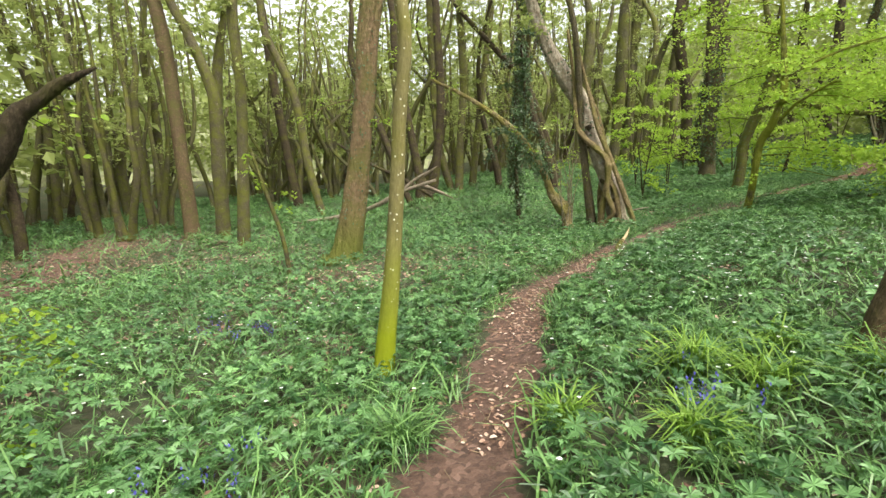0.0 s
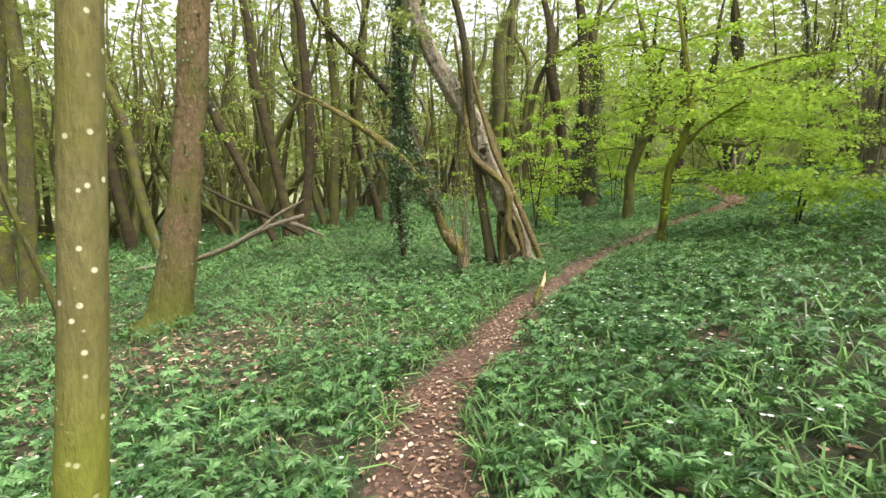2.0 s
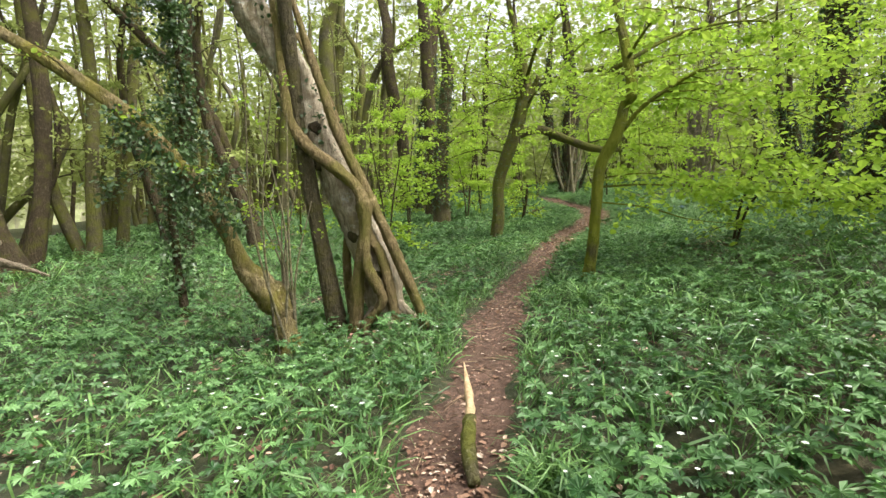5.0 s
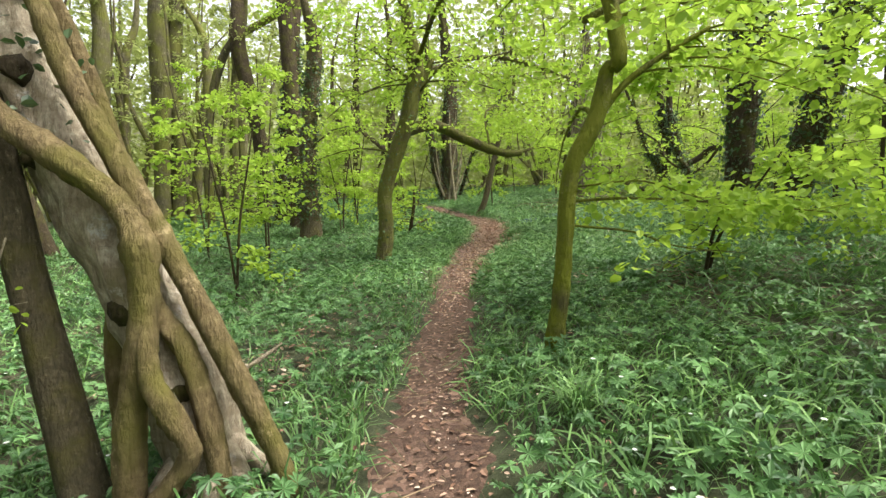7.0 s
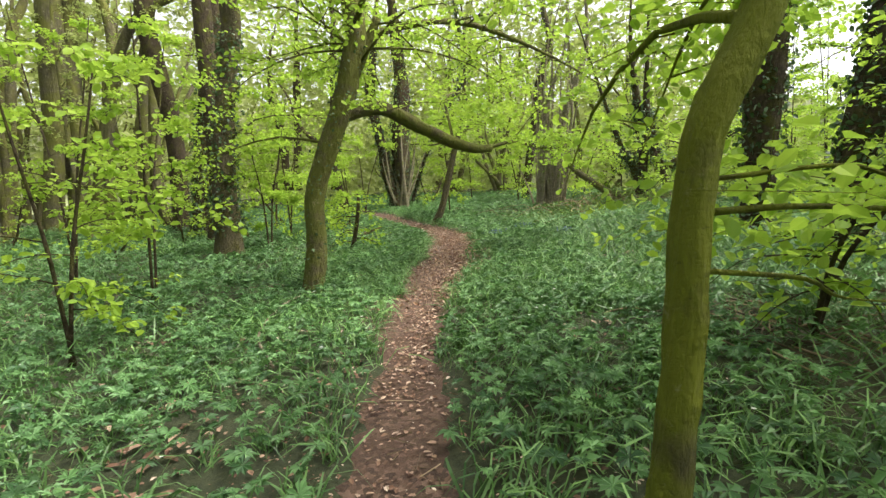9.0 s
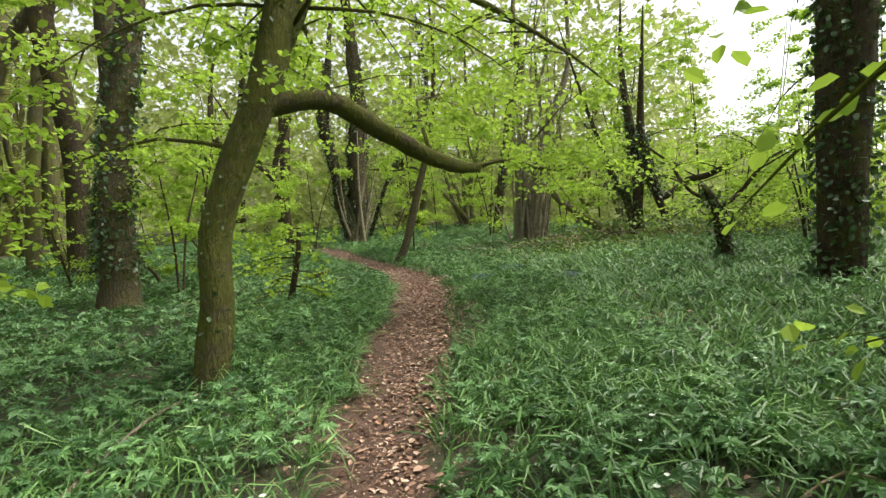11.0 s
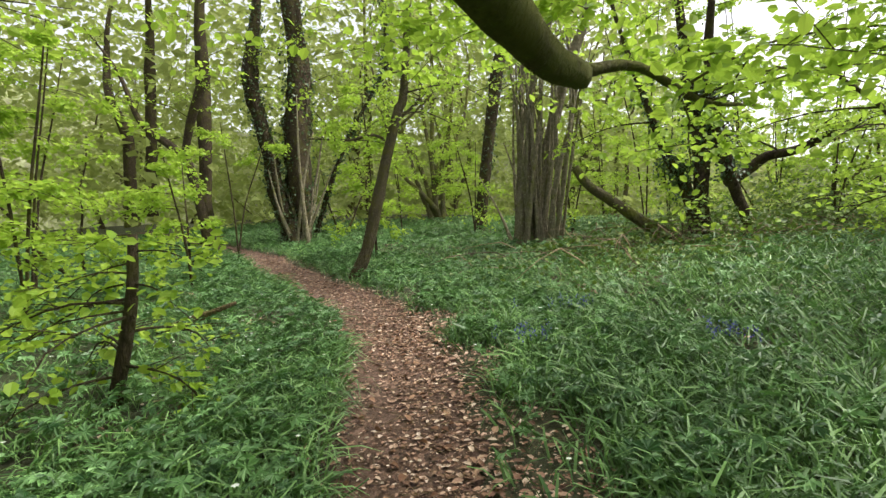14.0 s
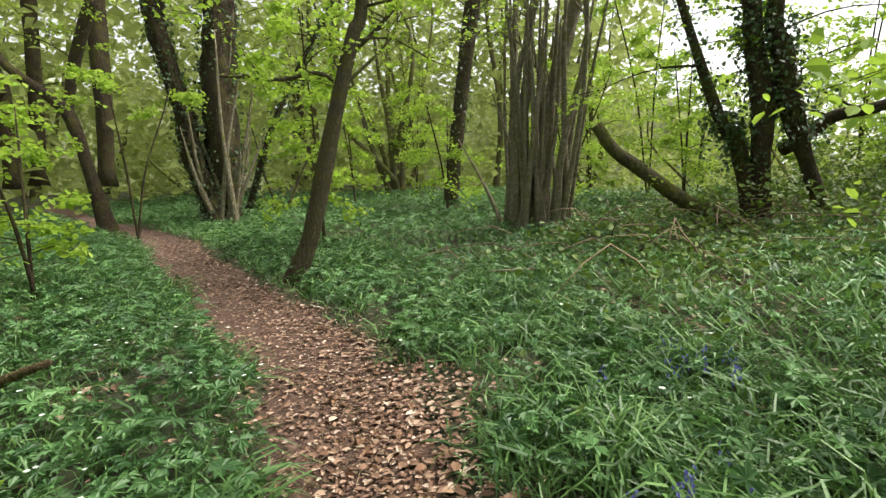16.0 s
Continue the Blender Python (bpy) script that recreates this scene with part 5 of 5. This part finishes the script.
def flowers():
    g = np.random.default_rng(8)
    x, y, d, k = field(26000, (-9, 24, 1, 26), g)
    drift = np.exp(-(((x - 3.6) / 2.2) ** 2 + ((y - 7) / 3) ** 2)) + 0.9 * np.exp(-(((x - 14.6) / 1.8) ** 2 + ((y - 20.2) / 1.6) ** 2)) + 0.5 * np.exp(-(((x - 2.2) / 2) ** 2 + ((y - 11.3) / 1) ** 2)) + 0.35 * np.exp(-(((x + 2.5) / 2) ** 2 + ((y - 6.5) / 2) ** 2)) + 0.06
    ok = (d > 0.4) & (d < 9) & (g.random(len(x)) < drift * 0.45)
    x, y = x[ok], y[ok]
    n, per = len(x), 6
    z = ground_z(x, y) + g.uniform(0.18, 0.26, n)
    yaw = (g.uniform(0, 6.28, n)[:, None] + np.arange(per) * 2 * np.pi / per).ravel()
    tilt = np.repeat(g.uniform(0.0, 0.7, n), per)
    at = np.repeat(np.stack([x, y, z], 1), per, 0)
    v, f = scatter(LEAF_SHAPE, LEAF_FACES, at, turn(yaw, tilt, np.zeros(n * per)), np.repeat(g.uniform(0.012, 0.022, n), per))
    tagged(make("white_anemones", v, f, PETAL, smooth=False), "scattered small white wood anemone flowers", "flowers", kind="stuff")


def bluebells(x, y, seed):
    g = np.random.default_rng(seed)
    parts = []
    n = 0
    for k in range(11):
        b = np.array([g.normal(0, 0.16), g.normal(0, 0.16), 0.1])
        m = 9
        at = b + np.stack([g.normal(0, 0.018, m), g.normal(0, 0.018, m), np.linspace(0.03, 0.13, m)], 1)
        v, f = scatter(LEAF_SHAPE * np.array([1, 0.8, 1]), LEAF_FACES, at, turn(g.uniform(0, 6.28, m), g.uniform(-1.3, -0.5, m), np.zeros(m)), g.uniform(0.018, 0.028, m))
        parts.append((v, f))
    v, f = joined(parts)
    ob = make("bluebells", v, f, BLUEBELL, smooth=False)
    ob.location = (x, y, float(ground_z(x, y)[0]) + 0.04)
    tagged(ob, "small drift of violet-blue bluebell flowers", "flowers", "bluebell drifts", "stuff")


def litter():
    g = np.random.default_rng(9)
    # on the path, thicker where it is leafy, and in the bare patches
    n = LEAVES
    k = g.integers(60, 395, n)
    side = g.normal(0, 1, n)
    w = half_width(k)
    along = TRAIL[np.minimum(k + 1, 419)] - TRAIL[k]
    along /= np.linalg.norm(along, axis=1, keepdims=True)
    leafy = np.where(k > 232, 1.0, 0.17 + 0.4 * (np.sin(k * 0.11) * np.sin(k * 0.047 + 1) > 0.25))
    ok = g.random(n) < leafy
    off = np.clip(side * w * 0.62, -w * 1.5, w * 1.5) - np.where(k > 232, 0.26 + 0.16 * np.sin(k * 0.3), 0) * (g.random(n) < 0.5)
    x = TRAIL[k, 0] - along[:, 1] * off + g.normal(0, 0.05, n)
    y = TRAIL[k, 1] + along[:, 0] * off + g.normal(0, 0.05, n)
    x, y = x[ok], y[ok]
    bx, by = g.uniform(-17, 23, 5 * n), g.uniform(4, 26, 5 * n)
    keep = g.random(5 * n) < bare(bx, by) * 0.9
    q = 9000
    k = g.integers(40, 395, q)
    ex, ey = TRAIL[k, 0] + g.normal(0, 0.75, q), TRAIL[k, 1] + g.normal(0, 0.75, q)
    far = (off_path(ex, ey)[0] > 0.34) | (k > 232)
    ex, ey = ex[far], ey[far]
    vx, vy = g.uniform(8, 18, 44000), g.uniform(13.5, 22, 44000)
    on = verge(vx, vy, *off_path(vx, vy))
    x, y = np.concatenate([x, bx[keep], ex, vx[on]]), np.concatenate([y, by[keep], ey, vy[on]])
    d, kk = off_path(x, y)
    m = len(x)
    z = ground_z(x, y) + np.where(d < half_width(kk) + 0.05, 0.024, 0.03) + g.uniform(0, 0.014, m)
    curl = LEAF_SHAPE * np.array([1, 0.78, 1.1])
    v, f = scatter(curl, LEAF_FACES, np.stack([x, y, z], 1), turn(g.uniform(0, 6.28, m), g.normal(0, 0.13, m), g.normal(0, 0.2, m)), (0.012 + 0.05 * g.random(m) ** 2.4) * np.where(d > 1.2, 1.9, np.where(verge(x, y, d, kk) & (d > half_width(kk) - 0.12), 1.2, 0.95)))
    tagged(make("fallen_leaves", v, f, LITTER, smooth=False), "dry brown and pinkish fallen leaves on the path", "fallen leaves", kind="stuff")
    t = 900
    k = g.integers(60, 395, t)
    x, y = TRAIL[k, 0] + g.normal(0, 0.3, t), TRAIL[k, 1] + g.normal(0, 0.3, t)
    z = ground_z(x, y) + 0.03
    bar = np.array([(0, 0.5, 0), (0, -0.5, 0), (1, -0.4, 0), (1, 0.4, 0), (0, 0, 0.9), (1, 0, 0.7)])
    bf = np.array([(0, 4, 5, 3), (1, 2, 5, 4), (0, 3, 2, 1)])
    length = g.uniform(0.04, 0.22, t)
    v, f = scatter(bar, bf, np.stack([x, y, z], 1), turn(g.uniform(0, 6.28, t), g.normal(0, 0.05, t), np.zeros(t)), np.stack([length, g.uniform(0.003, 0.008, t), g.uniform(0.003, 0.008, t)], 1))
    tagged(make("small_twigs", v, f, TWIG, smooth=False), "small broken twigs strewn along the path", "twigs", kind="stuff")


def old_track():
    g = np.random.default_rng(12)
    line = resample([(-8, 4), (-10.3, 9), (-11.4, 12.5), (-12.4, 15.5), (-13.6, 19.5), (-16, 24)], 80)
    d = np.gradient(line, axis=0)
    d /= np.linalg.norm(d, axis=1, keepdims=True)
    across = np.linspace(-1, 1, 15)
    half = 1.3 + 0.25 * np.sin(np.arange(80) * 0.7) + g.normal(0, 0.08, 80)
    p = line[:, None] + np.stack([-d[:, 1], d[:, 0]], 1)[:, None] * (across[None] * half[:, None])[..., None]
    x, y = p[..., 0].ravel(), p[..., 1].ravel()
    z = ground_z(x, y) + 0.04 - 0.08 * np.tile(np.abs(across) ** 4, 80) + g.normal(0, 0.008, len(x))
    i, j = np.meshgrid(np.arange(79), np.arange(14), indexing="ij")
    f = np.stack([i * 15 + j, i * 15 + j + 1, (i + 1) * 15 + j + 1, (i + 1) * 15 + j], -1).reshape(-1, 4)
    tagged(make("track", np.stack([x, y, z], 1), f, PATH_SOIL), "wider brown leafy track through the trees", "path", kind="structure")


old_track()
mercury()
blades()
flowers()
litter()
for k, (x, y, s) in enumerate(((1.9, 3.35, 1.2), (2.25, 3.1, 1.0), (2.6, 3.6, 0.9), (1.55, 2.6, 0.9), (2.9, 2.9, 1.0), (0.95, 3.0, 0.8), (-0.1, 3.0, 0.9), (3.3, 8.4, 0.8), (5.9, 10.6, 0.9), (15.3, 17.2, 0.9), (16.4, 16.8, 0.9), (13.9, 19.4, 0.8))):
    tuft(x, y, s, 700 + k, LEAF_TUFT if k < 6 else LEAF_BLADE)
for k, (x, y) in enumerate(((-2.1, 5.7), (-2.8, 6.2), (1.75, 2.9), (16.1, 16.9), (15.2, 15.4), (14.9, 16.8), (-1.2, 2.6))):
    bluebells(x, y, 800 + k)


# ---------------------------------------------------------------- dead wood and small things
def rod(name, label, pts, radii, mat, category="branch", group="", sides=9, rough=0.12, seed=0, tip=None):
    at = np.array(pts[0], float)
    e = thing(name, label, category, at, group)
    v, f = tube(local(pts, at), radii, sides, 5, rough, seed)
    make("wood", v, f, mat, e)
    return e


def lying(points, radius):
    """A rod laid along the ground through the given places."""
    return [(x, y, float(ground_z(x, y)[0]) + h + radius * 0.6) for x, y, h in points]


log = rod("fallen_log", "long pale fallen log on the wood floor", [(-6.4, 20.4, -1.05), (-4.3, 19.8, -0.72), (-2.9, 19.35, -0.3), (-1.7, 18.95, 0.3), (-0.4, 18.6, 0.75)], [0.06, 0.08, 0.085, 0.08, 0.05], DEAD_WOOD, "log", seed=1)
for k, pts in enumerate(([(-1.75, 18.97, 0.28), (-1.2, 18.85, 0.75), (-0.75, 18.8, 1.0), (-0.35, 18.7, 1.25)], [(-1.1, 18.8, 0.5), (-0.7, 18.9, 0.45), (-0.2, 18.9, 0.25), (0.25, 18.8, 0.05)])):
    v, f = tube(local(pts, np.array(log.location)), [0.07, 0.06, 0.05, 0.012], 10, 4, 0.25, 70 + k)
    make("snag", v, f, DEAD_WOOD, log, "broken jagged end of a split log")
rod("fallen_branch", "dark fallen branch propped on a log", [(-4.6, 21.2, 2.2), (-3.0, 20.4, 1.3), (-1.6, 19.6, 0.7), (-0.6, 19.2, 0.1)], [0.04, 0.06, 0.07, 0.05], BARK_DARK, seed=2)
rod("fallen_branch", "pale dead branch lying among leaves", lying([(-8.3, 17.4, 0.05), (-7.4, 17.2, 0.06), (-6.3, 17.35, 0.1)], 0.05), [0.05, 0.05, 0.03], DEAD_WOOD, seed=3)
rod("rotten_log", "short rotten branch beside the path", lying([(2.5, 7.2, 0.02), (2.62, 7.5, 0.05), (2.66, 7.85, 0.07), (2.6, 8.05, 0.06)], 0.05), [0.03, 0.05, 0.055, 0.03], BARK_BROWN, "log", seed=4)
stick = rod("broken_stick", "mossy broken stick with a pale splintered tip by the path", lying([(3.1, 8.75, 0.02), (3.2, 8.95, 0.1), (3.32, 9.1, 0.2)], 0.03), [0.035, 0.04, 0.035], BARK_MOSSY, seed=5)
sp = np.array(lying([(3.3, 9.06, 0.18), (3.45, 9.3, 0.24), (3.62, 9.6, 0.34)], 0.03))
v, f = tube(local(sp, np.array(stick.location)), [0.026, 0.028, 0.004], 7, 4, 0.25, 6)
make("splinter", v, f, PALE_WOOD, stick, "pale freshly broken wood")
rod("fallen_twig", "thin pale curved twig among the plants", lying([(4.55, 13.15, 0.14), (4.85, 13.2, 0.2), (5.2, 13.35, 0.22), (5.52, 13.6, 0.2)], 0.015), [0.016, 0.02, 0.018, 0.01], DEAD_WOOD, "twig", seed=7, sides=7)
rod("fallen_twig", "long thin curved twig at the foot of a tree", lying([(7.4, 14.6, 0.08), (7.9, 15.6, 0.1), (8.9, 16.5, 0.12), (9.7, 16.8, 0.12)], 0.012), [0.012, 0.013, 0.012, 0.008], DEAD_WOOD, "twig", seed=8, sides=6)
rod("broken_log", "broken reddish branch end above white flowers", lying([(14.5, 21.6, 0.0), (14.75, 21.2, 0.14), (14.98, 20.72, 0.3)], 0.04), [0.04, 0.05, 0.018], BARK_BROWN, "branch", seed=9)
for k, (x, y) in enumerate(((18.6, 18.3), (18.9, 17.9), (19.3, 18.5), (18.2, 17.4))):
    g = np.random.default_rng(900 + k)
    a = g.uniform(0, 3.1)
    rod("dead_branch", "dry fallen branch in the brush", lying([(x, y, 0.05), (x + 0.5 * np.cos(a), y + 0.5 * np.sin(a), 0.12), (x + 1.1 * np.cos(a + 0.2), y + 1.1 * np.sin(a + 0.2), 0.2)], 0.015), [0.018, 0.015, 0.006], DEAD_WOOD, group="dead branches in the brush", sides=6, seed=20 + k)
rod("overhead_branch", "broken dead branch reaching in from a tree", [(-3.75, 3.6, 0.9), (-3.3, 3.66, 1.3), (-3.04, 3.72, 1.6), (-2.9, 3.75, 1.85), (-2.72, 3.79, 1.98), (-2.58, 3.81, 2.08), (-2.33, 3.83, 2.19)], [0.11, 0.1, 0.085, 0.065, 0.05, 0.038, 0.01], BARK_DARK, seed=30, rough=0.12, sides=14)
tree("edge_tree", "dark broken tree beside the track", [[(-4.0, 3.4, -0.9, 0.16), (-3.9, 3.5, 0.3, 0.14), (-3.75, 3.6, 1.0, 0.12), (-4.3, 3.8, 3.0, 0.11)]], BARK_DARK, 5, 151, count=3)
tree("leafy_sapling", "low sapling with pale yellow-green leaves", [[(-3.3, 3.3, -0.75, 0.02), (-3.2, 3.4, -0.2, 0.016), (-3.1, 3.5, 0.5, 0.008)]], BARK_MOSSY, 1.5, 152, count=12, start=0.2, reach=(0.4, 0.9), leaf_per=8, leaf_size=0.06, grow=False, flare=0, category="sapling", rise=(0, 0.3))


def brush():
    """A tangle of dead twigs and brambles along the edge of the wood."""
    g = np.random.default_rng(55)
    tubes = []
    for k in range(520):
        q = g.random()
        x, y = 20.2 + 6 * q + g.normal(0, 0.9), 17.6 - 6.5 * q + g.normal(0, 0.8)
        if k % 4 == 0:
            x, y = g.normal(10.0, 0.4), g.normal(11.2, 0.35)
        z = float(slope(x, y)) - 0.1
        a, l = g.uniform(0, 6.28), g.uniform(0.5, 1.6) * (0.6 if k % 4 == 0 else 1.0)
        h = g.uniform(0.08, 0.5) * (0.22 if k % 4 == 0 else 1.0)
        tubes.append(tube([(x, y, z), (x + 0.4 * l * np.cos(a), y + 0.4 * l * np.sin(a), z + h), (x + l * np.cos(a + 0.3), y + l * np.sin(a + 0.3), z + h * g.uniform(0.1, 1.0))], [0.012, 0.009, 0.004], 4, 2))
    v, f = joined(tubes)
    tagged(make("brushwood", v, f, TWIG), "tangle of dark dead twigs and brambles", "brushwood", kind="stuff")


def thicket():
    """Bramble and briar leaves over the brushwood, and along the crest behind it."""
    g = np.random.default_rng(56)
    n = 15000
    q = g.random(n)
    x, y = 19.6 + 8.5 * q + g.normal(0, 1.3, n), 17.4 - 8.0 * q + g.normal(0, 1.1, n)
    lump = 0.5 + 0.5 * np.sin(2.1 * x + 1) * np.sin(1.7 * y)
    h = g.random(n) * (0.25 + 1.3 * lump * np.clip((x * 0.62 - y * 0.78 - 0.2) / 4 + 0.4, 0.15, 1))
    v, f = leaves(np.stack([x, y, ground_z(x, y) + h], 1), 0.085, g)
    tagged(make("bramble_leaves", v, f, LEAF_BRAMBLE, smooth=False), "mixed green bramble leaves over dead brushwood", "brambles", kind="stuff")


brush()
thicket()


def single_leaves():
    """The larger dry leaves on the wide, leafy stretch of the path, each by itself."""
    g = np.random.default_rng(91)
    shapes = []
    for k in range(6):
        s = LEAF_SHAPE * np.array([1, g.uniform(0.9, 1.3), g.uniform(1.5, 4.0)]) * g.uniform(0.035, 0.065)
        s[:, 2] += 0.4 * s[:, 0] * g.uniform(-0.6, 0.6)
        me = bpy.data.meshes.new("fallen_leaf")
        me.from_pydata([tuple(q) for q in s], [], [tuple(q) for q in LEAF_FACES])
        me.materials.append(DRY_LEAF)
        shapes.append(me)
    for n in range(290):
        k = g.integers(228, 312)
        w = float(half_width(k))
        d = TRAIL[k + 1] - TRAIL[k]
        d /= np.linalg.norm(d)
        off = g.normal(-0.08, 0.6) * w
        x, y = TRAIL[k, 0] - d[1] * off + g.normal(0, 0.06), TRAIL[k, 1] + d[0] * off + g.normal(0, 0.06)
        ob = new("fallen_leaf", shapes[n % 6])
        ob.parent = path
        ob.matrix_basis = Matrix.Translation((x, y, float(ground_z(x, y)[0]) + 0.035)) @ Euler((g.normal(0, 0.3), g.normal(0, 0.3), g.uniform(0, 6.28))).to_matrix().to_4x4()


single_leaves()
